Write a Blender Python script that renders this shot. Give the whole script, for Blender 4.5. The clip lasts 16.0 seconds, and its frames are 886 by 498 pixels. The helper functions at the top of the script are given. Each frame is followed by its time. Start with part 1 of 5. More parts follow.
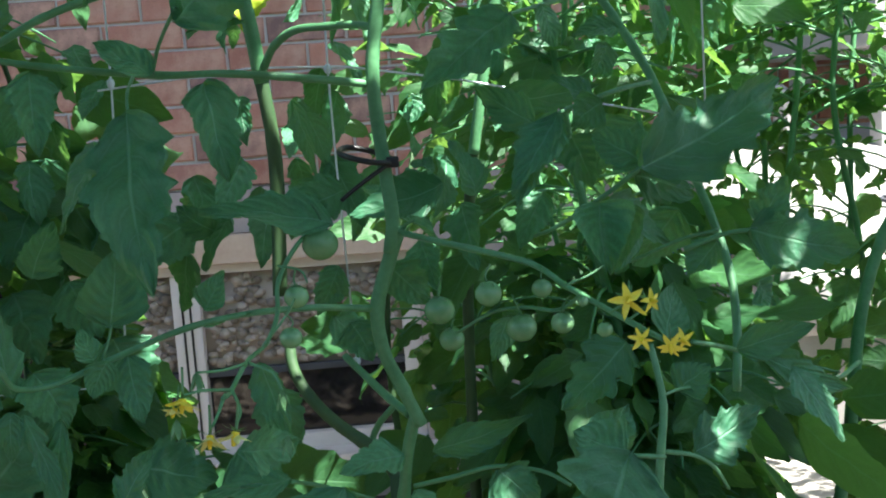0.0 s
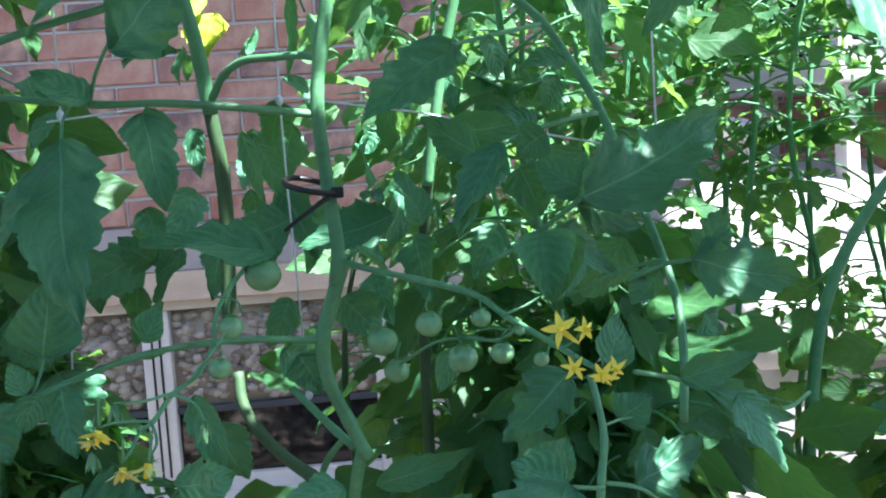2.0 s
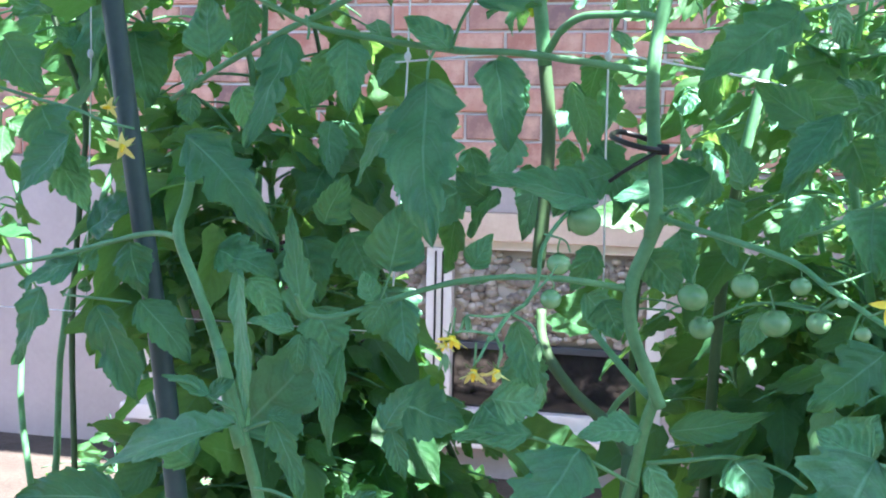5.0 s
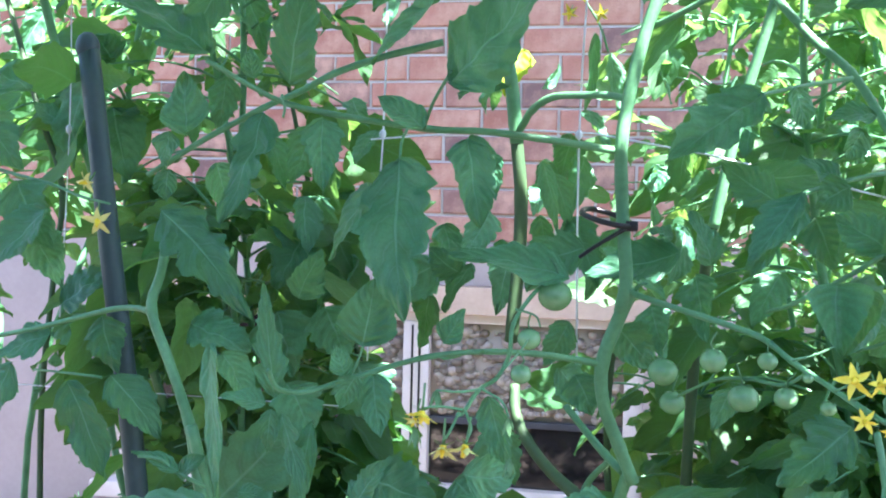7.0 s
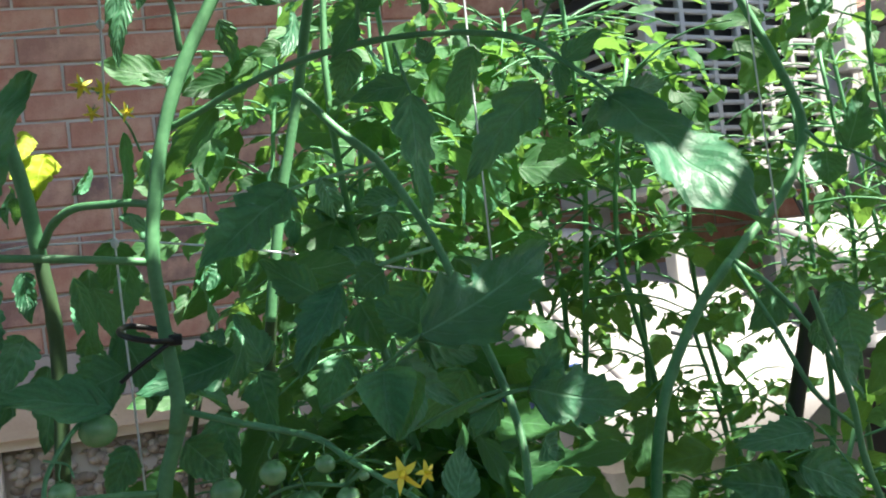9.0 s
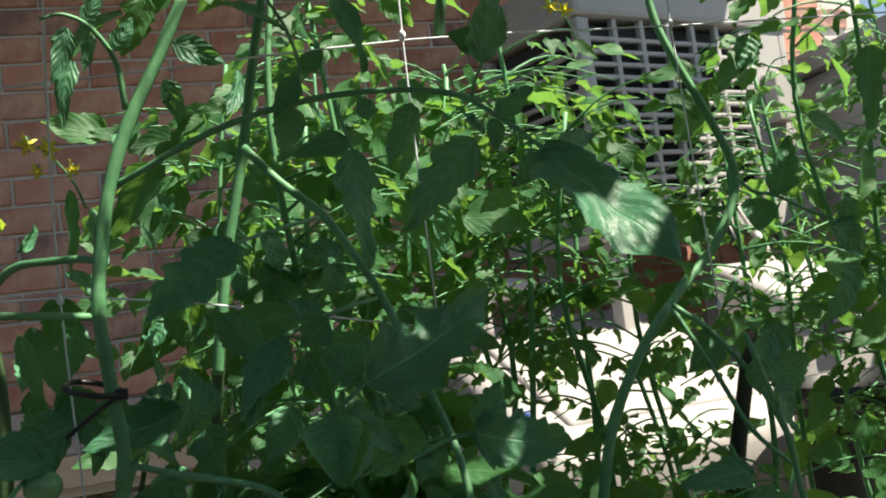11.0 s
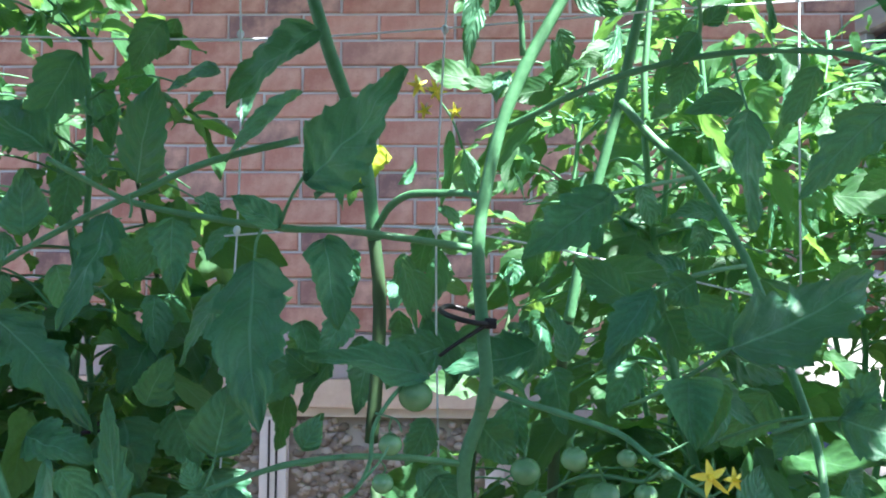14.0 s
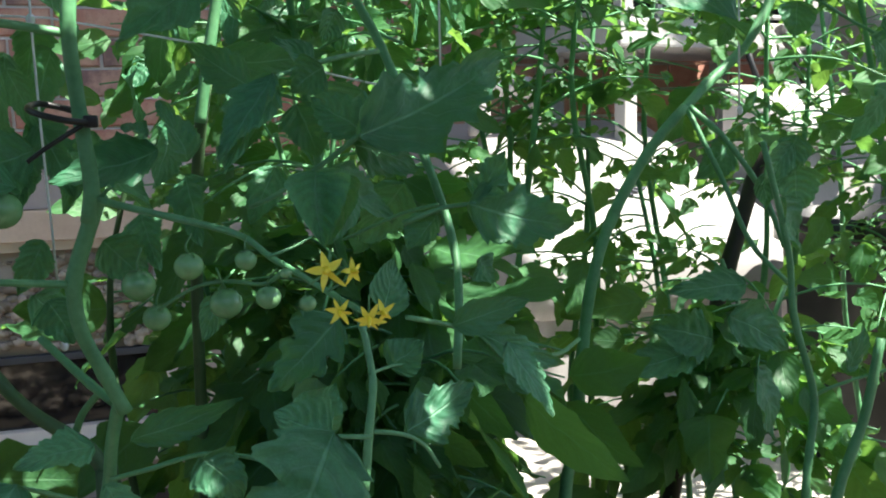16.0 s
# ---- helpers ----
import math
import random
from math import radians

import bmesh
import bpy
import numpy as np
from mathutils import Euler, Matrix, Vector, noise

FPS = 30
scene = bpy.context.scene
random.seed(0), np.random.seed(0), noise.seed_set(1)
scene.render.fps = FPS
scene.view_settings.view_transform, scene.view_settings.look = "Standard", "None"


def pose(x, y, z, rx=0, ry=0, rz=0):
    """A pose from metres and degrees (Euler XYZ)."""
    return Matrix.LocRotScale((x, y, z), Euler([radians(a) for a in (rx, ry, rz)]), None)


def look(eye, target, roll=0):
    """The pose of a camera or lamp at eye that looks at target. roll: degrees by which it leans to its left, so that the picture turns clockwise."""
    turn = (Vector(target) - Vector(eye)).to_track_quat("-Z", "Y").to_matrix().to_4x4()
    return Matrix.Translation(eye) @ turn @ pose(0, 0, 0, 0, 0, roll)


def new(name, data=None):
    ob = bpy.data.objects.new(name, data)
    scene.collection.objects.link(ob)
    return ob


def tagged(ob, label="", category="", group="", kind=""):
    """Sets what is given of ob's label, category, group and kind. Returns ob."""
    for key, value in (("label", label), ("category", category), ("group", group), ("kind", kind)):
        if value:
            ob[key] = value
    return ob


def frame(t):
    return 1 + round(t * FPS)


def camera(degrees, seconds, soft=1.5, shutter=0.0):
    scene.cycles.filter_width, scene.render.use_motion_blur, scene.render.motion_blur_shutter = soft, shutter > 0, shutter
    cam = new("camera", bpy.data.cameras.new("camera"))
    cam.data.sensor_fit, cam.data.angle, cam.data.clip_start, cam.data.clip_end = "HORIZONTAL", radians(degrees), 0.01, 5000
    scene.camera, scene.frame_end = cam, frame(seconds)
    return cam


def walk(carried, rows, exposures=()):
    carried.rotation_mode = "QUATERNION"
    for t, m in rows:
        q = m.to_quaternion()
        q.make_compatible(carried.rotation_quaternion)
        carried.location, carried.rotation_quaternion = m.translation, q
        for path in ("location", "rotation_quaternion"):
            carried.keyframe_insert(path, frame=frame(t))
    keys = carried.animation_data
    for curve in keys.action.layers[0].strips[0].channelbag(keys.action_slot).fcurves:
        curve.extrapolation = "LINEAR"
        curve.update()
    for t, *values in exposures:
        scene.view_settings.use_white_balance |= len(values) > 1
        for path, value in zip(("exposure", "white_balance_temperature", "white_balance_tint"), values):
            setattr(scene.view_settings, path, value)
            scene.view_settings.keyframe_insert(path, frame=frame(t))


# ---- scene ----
cam = camera(49.98, 16.0, soft=2.0)
# seconds, eye, then degrees: pitch up, roll to the left, yaw to the left
ROWS = [
    (0, 0.0073, 0.0237, 1.0000, -6.387, -3.901, -3.359),
    (0.5, -0.0152, 0.0165, 0.9947, -5.534, -4.504, -1.153),
    (1, -0.0149, 0.0129, 0.9944, -5.364, -4.267, -2.741),
    (1.5, 0.0129, 0.0150, 0.9970, -4.871, -4.056, -5.268),
    (2, 0.0286, 0.0255, 0.9950, -4.321, -3.899, -4.721),
    (2.5, 0.0227, 0.0288, 0.9931, -4.549, -3.237, -2.325),
    (3, 0.0152, 0.0133, 0.9973, -6.547, -2.471, 0.160),
    (3.5, 0.0051, 0.0003, 0.9964, -8.631, -1.246, 3.799),
    (4, -0.0009, -0.0096, 0.9927, -8.970, 0.072, 9.750),
    (6.5, 0.0064, -0.0109, 0.9953, -2.156, 2.002, 12.217),
    (7, 0.0062, -0.0152, 0.9952, -2.145, 1.453, 10.452),
    (7.5, 0.0117, -0.0054, 0.9925, -1.949, 0.051, 4.957),
    (8, 0.0241, 0.0083, 0.9918, 0.174, -2.180, -3.595),
    (8.5, 0.0358, 0.0151, 1.0120, 0.853, -5.519, -11.085),
    (11, 0.0373, -0.0040, 1.0090, 4.238, -7.592, -17.360),
    (11.5, 0.0210, -0.0066, 1.0217, 2.358, -5.917, -9.148),
    (12, 0.0150, -0.0024, 1.0055, 2.809, -3.133, -2.252),
    (12.5, 0.0124, -0.0084, 1.0024, 1.881, -1.234, 1.404),
    (13, 0.0137, -0.0139, 1.0004, 1.532, -0.203, 2.918),
    (13.5, 0.0092, -0.0128, 0.9982, 2.075, 0.432, 3.020),
    (14, 0.0046, -0.0065, 1.0030, 3.256, 0.529, 1.993),
    (14.5, 0.0032, 0.0005, 1.0034, 2.353, 0.045, -0.075),
    (15, 0.0112, 0.0054, 1.0051, -0.089, -0.230, -2.659),
    (15.5, 0.0199, 0.0231, 1.0020, -3.538, -0.672, -8.112),
    (16, 0.0447, 0.0470, 0.9850, -7.636, -1.486, -16.939),
]
walk(cam, [(t, pose(x, y, z, 90 + pitch, 0, yaw) @ pose(0, 0, 0, 0, 0, roll)) for t, x, y, z, pitch, roll, yaw in ROWS],
     exposures=((0, 2.5, 6200, 5), (0.6, 3.05, 5700, 10), (2, 2.9, 5700, 12), (3, 2.92, 5950, 12), (4, 3.45, 5800, 16), (5.2, 3.65, 5800, 17), (7, 3.76, 5800, 19), (8.5, 2.65, 6300, 9), (11, 1.45, 7000, 6), (12, 1.9, 6400, 11), (13.5, 3.0, 5800, 13), (14.5, 2.65, 5850, 13), (16, 2.3, 6400, 6)))

# ---- world and sun ----
SUN_EL, SUN_AZ = 60.0, 38.0  # height; degrees by which it stands out from the wall's line, towards the garden
world = bpy.data.worlds.new("sky")
scene.world = world
world.use_nodes = True
wn = world.node_tree.nodes
sky = wn.new("ShaderNodeTexSky")
sky.sky_type = "NISHITA"
sky.sun_disc = False
sky.sun_elevation = radians(SUN_EL)
sky.sun_rotation = radians(90 + SUN_AZ)
sky.air_density, sky.dust_density = 1.0, 1.2
wn["Background"].inputs["Strength"].default_value = 0.060
world.node_tree.links.new(sky.outputs["Color"], wn["Background"].inputs["Color"])
sun_data = bpy.data.lights.new("sun", "SUN")
sun_data.energy, sun_data.angle, sun_data.color = 4.7, radians(0.55), (1.0, 0.94, 0.84)
sun = new("sun", sun_data)
sun_dir = Vector((math.cos(radians(SUN_EL)) * math.cos(radians(SUN_AZ)), -math.cos(radians(SUN_EL)) * math.sin(radians(SUN_AZ)), math.sin(radians(SUN_EL))))
sun.matrix_world = look(sun_dir * 30, (0, 0, 0))


# ---- materials ----
class Nodes:
    """A short way to write node trees."""

    def __init__(self, name):
        self.mat = bpy.data.materials.new(name)
        self.mat.use_nodes = True
        self.tree = self.mat.node_tree
        self.bsdf = self.tree.nodes["Principled BSDF"]
        self.out = self.tree.nodes["Material Output"]

    def add(self, kind, **sockets):
        node = self.tree.nodes.new("ShaderNode" + kind)
        for key, value in sockets.items():
            self.put(node.inputs[key.replace("_", " ")], value)
        return node

    def put(self, socket, value):
        if isinstance(value, bpy.types.NodeSocket):
            self.tree.links.new(value, socket)
        else:
            socket.default_value = value

    def math(self, op, a, b=0.0, c=0.0):
        node = self.tree.nodes.new("ShaderNodeMath")
        node.operation = op
        for socket, value in zip(node.inputs, (a, b, c)):
            self.put(socket, value)
        return node.outputs[0]

    def mix(self, fac, a, b):
        node = self.tree.nodes.new("ShaderNodeMix")
        node.data_type = "RGBA"
        self.put(node.inputs["Factor"], fac)
        self.put(node.inputs[6], (*a, 1) if isinstance(a, tuple) else a)
        self.put(node.inputs[7], (*b, 1) if isinstance(b, tuple) else b)
        return node.outputs[2]

    def noise(self, scale, detail=3.0, rough=0.55, where=None):
        node = self.add("TexNoise", Scale=scale, Detail=detail, Roughness=rough)
        if where is None:
            where = self.add("TexCoord").outputs["Object"]
        self.put(node.inputs["Vector"], where)
        return node.outputs[0]

    def ramp(self, value, lo, hi):
        node = self.add("MapRange", Value=value)
        node.inputs[1].default_value, node.inputs[2].default_value = lo, hi
        return node.outputs[0]

    def bump(self, height, strength, distance=0.002):
        return self.add("Bump", Height=height, Strength=strength, Distance=distance).outputs[0]

    def vary(self):
        """A number of its own for each object and each loose piece."""
        a = self.add("ObjectInfo").outputs["Random"]
        b = self.add("NewGeometry").outputs["Random Per Island"]
        return self.math("FRACT", self.math("ADD", a, b))

    def set(self, **sockets):
        for key, value in sockets.items():
            self.put(self.bsdf.inputs[key.replace("_", " ")], (*value, 1) if isinstance(value, tuple) and len(value) == 3 else value)
        return self.mat


def surface(name, dark, light, scale, rough, fine=60.0, relief=0.3, depth=0.002, metal=0.0, spread=0.0, spec=0.5):
    """Two tones mixed by coarse and fine noise, with relief."""
    n = Nodes(name)
    coarse, grain = n.noise(scale, 4), n.noise(scale * fine / 10, 3)
    mixed = n.math("ADD", n.math("MULTIPLY", coarse, 0.65), n.math("MULTIPLY", grain, 0.35))
    if spread:
        mixed = n.math("ADD", mixed, n.math("MULTIPLY", n.math("SUBTRACT", n.vary(), 0.5), spread))
    col = n.mix(n.ramp(mixed, 0.3, 0.7), dark, light)
    return n.set(Base_Color=col, Roughness=n.math("ADD", rough - 0.08, n.math("MULTIPLY", grain, 0.16)), Metallic=metal, Specular_IOR_Level=spec,
                 Normal=n.bump(mixed, relief, depth))


def leaf_material(name, deep, light, vein, glow, through_light=0.34, rough=0.40, kinds=6.5, relief=0.42, spec=0.5):
    """Leaf blade: thin uneven side ribs that leave the midrib, a net of fine veins, puckered tissue; light shines through."""
    n = Nodes(name)
    where = n.add("TexCoord")
    uv = n.add("SeparateXYZ", Vector=where.outputs["UV"])
    u, v = uv.outputs[0], uv.outputs[1]
    side = n.math("ABSOLUTE", n.math("SUBTRACT", u, 0.5))
    own = n.vary()
    mid = n.math("MULTIPLY", n.ramp(side, 0.024, 0.008), n.ramp(v, 1.0, 0.55))
    wander = n.math("MULTIPLY", n.noise(42.0, 3), 1.5)
    bow = n.math("MULTIPLY", n.math("POWER", side, 1.25), 5.0)
    run = n.math("ADD", n.math("ADD", n.math("SUBTRACT", n.math("MULTIPLY", v, kinds), bow), wander), n.math("MULTIPLY", own, 3.0))
    off = n.math("ABSOLUTE", n.math("SUBTRACT", n.math("FRACT", run), 0.5))
    rib = n.math("MULTIPLY", n.ramp(off, 0.080, 0.015), n.ramp(side, 0.48, 0.16))
    cells = n.add("TexVoronoi", Vector=where.outputs["Object"], Scale=260.0)
    cells.feature = "DISTANCE_TO_EDGE"
    web = n.ramp(cells.outputs["Distance"], 0.09, 0.0)
    veins = n.math("MAXIMUM", n.math("MULTIPLY", mid, 0.8), n.math("MULTIPLY", rib, 0.38))
    # Pillow shading between ribs put into the colour: tissue darkens towards each rib.
    groove = n.math("MULTIPLY", n.ramp(off, 0.30, 0.06), n.ramp(side, 0.5, 0.2))
    mott, fine, blotch = n.noise(75.0, 4), n.noise(330.0, 3), n.noise(17.0, 2)
    col = n.mix(n.ramp(n.math("ADD", n.math("MULTIPLY", own, 0.8), n.math("MULTIPLY", blotch, 0.45)), 0.2, 1.0), deep, light)
    col = n.mix(n.math("MULTIPLY", n.ramp(mott, 0.38, 0.70), 0.38), col, light)
    col = n.mix(n.math("MULTIPLY", n.ramp(fine, 0.48, 0.72), 0.28), col, (deep[0] * 0.75, deep[1] * 0.76, deep[2] * 0.76))
    col = n.mix(n.math("MULTIPLY", groove, 0.42), col, (deep[0] * 0.6, deep[1] * 0.64, deep[2] * 0.66))
    col = n.mix(n.math("MULTIPLY", web, 0.24), col, (deep[0] * 0.6, deep[1] * 0.65, deep[2] * 0.65))
    col = n.mix(n.math("MULTIPLY", veins, 0.85), col, vein)
    swell = n.math("MULTIPLY", n.ramp(off, 0.5, 0.10), n.ramp(side, 0.02, 0.14))
    height = n.math("SUBTRACT", n.math("ADD", n.math("MULTIPLY", mott, 0.75), n.math("MULTIPLY", fine, 0.16)),
                    n.math("ADD", n.math("MULTIPLY", swell, 0.26), n.math("MULTIPLY", mid, 0.25)))
    normal = n.bump(height, relief, 0.0036)
    n.set(Base_Color=col, Roughness=n.math("ADD", rough, n.math("MULTIPLY", mott, 0.18)), Specular_IOR_Level=spec, Normal=normal)
    shine = n.add("BsdfTranslucent", Color=n.mix(n.math("MULTIPLY", veins, 0.5), n.mix(own, glow, (glow[0] * 1.35, glow[1] * 1.05, glow[2])), (glow[0] * 0.5, glow[1] * 0.55, glow[2] * 0.6)), Normal=normal)
    both = n.add("MixShader", Fac=through_light)
    n.tree.links.new(n.bsdf.outputs[0], both.inputs[1])
    n.tree.links.new(shine.outputs[0], both.inputs[2])
    n.tree.links.new(both.outputs[0], n.out.inputs[0])
    return n.mat


# Same leaf, two tones: front light and rear shade put into the colours.
LEAF = leaf_material("tomato_leaf", (0.028, 0.125, 0.066), (0.100, 0.318, 0.165), (0.19, 0.42, 0.25), (0.20, 0.48, 0.09), 0.28, 0.42, 6.8, 0.58, 0.50)
LEAF_SHADE_TONE = leaf_material("tomato_leaf_shade_tone", (0.013, 0.064, 0.026), (0.056, 0.172, 0.058), (0.11, 0.26, 0.12), (0.22, 0.52, 0.09), 0.32, 0.46, 6.5, 0.30, 0.35)
LEAF_YELLOW = leaf_material("yellow_green_leaf", (0.30, 0.42, 0.02), (0.46, 0.58, 0.04), (0.50, 0.60, 0.10), (0.55, 0.75, 0.05), 0.35, 0.5, 6.5, 0.3, 0.3)
STEM = surface("green_stem", (0.062, 0.20, 0.085), (0.13, 0.33, 0.155), 45, 0.5, relief=0.6, depth=0.001)
STEM_OLD = surface("old_stem", (0.030, 0.075, 0.030), (0.06, 0.12, 0.045), 40, 0.6, relief=0.6, depth=0.001)
FRUIT_SKIN = surface("unripe_fruit", (0.115, 0.27, 0.12), (0.20, 0.39, 0.18), 40, 0.2, relief=0.05)
PETAL = surface("petal", (0.84, 0.73, 0.05), (0.92, 0.84, 0.12), 90, 0.55, relief=0.2, depth=0.0005)
PETAL_PALE = surface("pale_petal", (0.56, 0.58, 0.16), (0.74, 0.74, 0.28), 90, 0.55, relief=0.2, depth=0.0005)
ANTHER = surface("anther", (0.76, 0.58, 0.02), (0.86, 0.68, 0.04), 90, 0.5)
SEPAL = surface("sepal", (0.06, 0.18, 0.06), (0.12, 0.27, 0.10), 90, 0.55)
MORTAR = surface("mortar", (0.46, 0.43, 0.40), (0.60, 0.57, 0.53), 30, 0.9, relief=0.5)
STUCCO = surface("painted_foundation", (0.36, 0.30, 0.285), (0.44, 0.37, 0.35), 5, 0.85, fine=120, relief=0.35, depth=0.003)
LINTEL = surface("weathered_board", (0.52, 0.37, 0.28), (0.64, 0.49, 0.38), 14, 0.75, relief=0.3)
VINYL = surface("window_vinyl", (0.62, 0.56, 0.53), (0.70, 0.65, 0.62), 9, 0.45, relief=0.1)
CONCRETE = surface("concrete", (0.36, 0.33, 0.30), (0.50, 0.46, 0.42), 2.2, 0.88, fine=160, relief=0.4, depth=0.004)
SOIL = surface("garden_soil", (0.032, 0.025, 0.019), (0.075, 0.058, 0.044), 6, 0.95, fine=120, relief=0.9, depth=0.02)
STONE = surface("river_stone", (0.18, 0.145, 0.115), (0.40, 0.34, 0.285), 18, 0.8, relief=0.4, depth=0.004, spread=0.8)
AC_PAINT = surface("beige_grey_metal", (0.34, 0.33, 0.32), (0.40, 0.385, 0.375), 6, 0.5, relief=0.05)
# Near-black, since the shade behind the slots is put into the coil's colour.
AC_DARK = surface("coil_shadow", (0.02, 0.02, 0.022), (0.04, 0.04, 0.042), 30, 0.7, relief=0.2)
BOX_GREY = surface("grey_plastic", (0.32, 0.30, 0.295), (0.40, 0.375, 0.37), 8, 0.5, fine=200, relief=0.25, depth=0.001)
CABINET_GREY = surface("grey_enamel", (0.27, 0.275, 0.29), (0.34, 0.345, 0.36), 4, 0.5, fine=150, relief=0.15, depth=0.001)
BOX_DARK = surface("dark_plastic", (0.035, 0.038, 0.05), (0.06, 0.065, 0.08), 12, 0.5, relief=0.2)
CABLE_BLUE = surface("blue_hose", (0.02, 0.05, 0.20), (0.04, 0.09, 0.28), 30, 0.4)
STRING = surface("white_twine", (0.62, 0.66, 0.74), (0.76, 0.80, 0.86), 200, 0.7, relief=0.3, depth=0.0004)
BLACK_PLASTIC = surface("black_plastic", (0.006, 0.006, 0.007), (0.014, 0.014, 0.015), 60, 0.4, relief=0.1)
STAKE_COAT = surface("blue_green_coating", (0.026, 0.055, 0.062), (0.045, 0.082, 0.090), 35, 0.5, relief=0.35, depth=0.0008)
STAKE_DARK = surface("dark_bamboo", (0.012, 0.010, 0.008), (0.035, 0.026, 0.020), 25, 0.5, relief=0.4, depth=0.001)
TEAL_TIE = surface("teal_tie", (0.02, 0.25, 0.24), (0.03, 0.34, 0.32), 60, 0.5)
ADDED_WALL = surface("added_wall_board", (0.14, 0.11, 0.09), (0.22, 0.18, 0.15), 12, 0.85, relief=0.4)
ADDED_EAVE = surface("added_eave_board", (0.30, 0.27, 0.25), (0.40, 0.37, 0.34), 9, 0.8)


def brick_material():
    n = Nodes("red_brick")
    own = n.vary()
    where = n.add("TexCoord").outputs["Object"]
    coarse, grain = n.noise(16, 4, 0.6, where), n.noise(170, 3, 0.6, where)
    base = n.mix(own, (0.36, 0.150, 0.110), (0.50, 0.235, 0.175))
    base = n.mix(n.ramp(own, 0.70, 0.82), base, (0.22, 0.125, 0.115))
    col = n.mix(n.ramp(coarse, 0.40, 0.70), base, (0.55, 0.32, 0.24))
    col = n.mix(n.math("MULTIPLY", n.ramp(grain, 0.55, 0.75), 0.4), col, (0.16, 0.07, 0.05))
    height = n.math("ADD", n.math("MULTIPLY", coarse, 0.5), n.math("MULTIPLY", grain, 0.5))
    return n.set(Base_Color=col, Roughness=0.86, Normal=n.bump(height, 0.6, 0.004))


BRICK = brick_material()


def glass_material():
    """Dark double glazing: mirrors the garden over an unlit room."""
    n = Nodes("window_glass")
    return n.set(Base_Color=(0.012, 0.012, 0.013), Roughness=0.05, Specular_IOR_Level=0.5, IOR=1.5)


GLASS = glass_material()

# ---- building helpers ----


class Mesh:
    """Gathers points, faces, blade coordinates and material numbers of one mesh."""

    def __init__(self):
        self.verts, self.faces, self.uvs, self.slots = [], [], [], []

    def add(self, verts, faces, uvs=None, slot=0):
        start = len(self.verts)
        self.verts += [tuple(v) for v in verts]
        self.faces += [tuple(start + i for i in f) for f in faces]
        self.uvs += uvs if uvs else [(0.5, 0.5)] * len(verts)
        self.slots += [slot] * len(faces)
        return self

    def data(self, name, *mats, smooth=True):
        me = bpy.data.meshes.new(name)
        me.from_pydata(self.verts, [], self.faces)
        for m in mats:
            me.materials.append(m)
        layer = me.uv_layers.new(name="blade")
        loops = np.empty(len(me.loops), dtype=np.int32)
        me.loops.foreach_get("vertex_index", loops)
        layer.data.foreach_set("uv", np.array(self.uvs, dtype=np.float32)[loops].ravel())
        me.polygons.foreach_set("material_index", np.array(self.slots, dtype=np.int32))
        me.polygons.foreach_set("use_smooth", np.full(len(self.faces), smooth))
        me.update()
        return me


def put_under(ob, parent):
    ob.parent = parent
    if parent.type == "EMPTY":
        ob.matrix_parent_inverse = Matrix.Translation(-parent.location)
    return ob


def part(name, mesh, mats, parent, label="", smooth=True):
    mats = mats if isinstance(mats, tuple) else (mats,)
    ob = put_under(new(name, mesh.data(name, *mats, smooth=smooth)), parent)
    return tagged(ob, label)


def whole(name, mesh, mats, label, category, group="", kind="", smooth=True):
    mats = mats if isinstance(mats, tuple) else (mats,)
    return tagged(new(name, mesh.data(name, *mats, smooth=smooth)), label, category, group, kind)


def thing(name, place, label, category, group="", kind=""):
    ob = new(name)
    ob.location, ob.empty_display_size = place, 0.05
    return tagged(ob, label, category, group, kind)


def spline(points, steps):
    """Catmull-Rom through the points."""
    pts = [Vector(p) for p in points]
    pts = [pts[0] * 2 - pts[1]] + pts + [pts[-1] * 2 - pts[-2]]
    line = []
    for a, b, c, d in zip(pts, pts[1:], pts[2:], pts[3:]):
        for k in range(steps):
            t = k / steps
            line.append(0.5 * ((2 * b) + (c - a) * t + (2 * a - 5 * b + 4 * c - d) * t * t + (3 * b - a - 3 * c + d) * t ** 3))
    return line + [pts[-2]]


def tube(mesh, points, r0, r1, sides=8, steps=5, slot=0, knots=True):
    line = spline(points, steps)
    n, verts, faces, uvs = len(line), [], [], []
    up = Vector((0.3, -0.8, 0.5))
    for i, p in enumerate(line):
        ahead = (line[min(i + 1, n - 1)] - line[max(i - 1, 0)]).normalized()
        side = ahead.cross(up).normalized()
        over = side.cross(ahead)
        r = r0 + (r1 - r0) * i / (n - 1)
        if knots:
            r *= 1 + 0.10 * noise.noise(p * 40) + (0.12 if steps and i % (steps * 2) == 0 and 0 < i < n - 1 else 0)
        for k in range(sides):
            a = 2 * math.pi * k / sides
            verts.append(p + side * (math.cos(a) * r) + over * (math.sin(a) * r))
            uvs.append((k / sides, i / n))
    for i in range(n - 1):
        for k in range(sides):
            k2 = (k + 1) % sides
            faces.append((i * sides + k, i * sides + k2, (i + 1) * sides + k2, (i + 1) * sides + k))
    faces.append(tuple(range(sides - 1, -1, -1)))
    faces.append(tuple((n - 1) * sides + k for k in range(sides)))
    return mesh.add(verts, faces, uvs, slot)


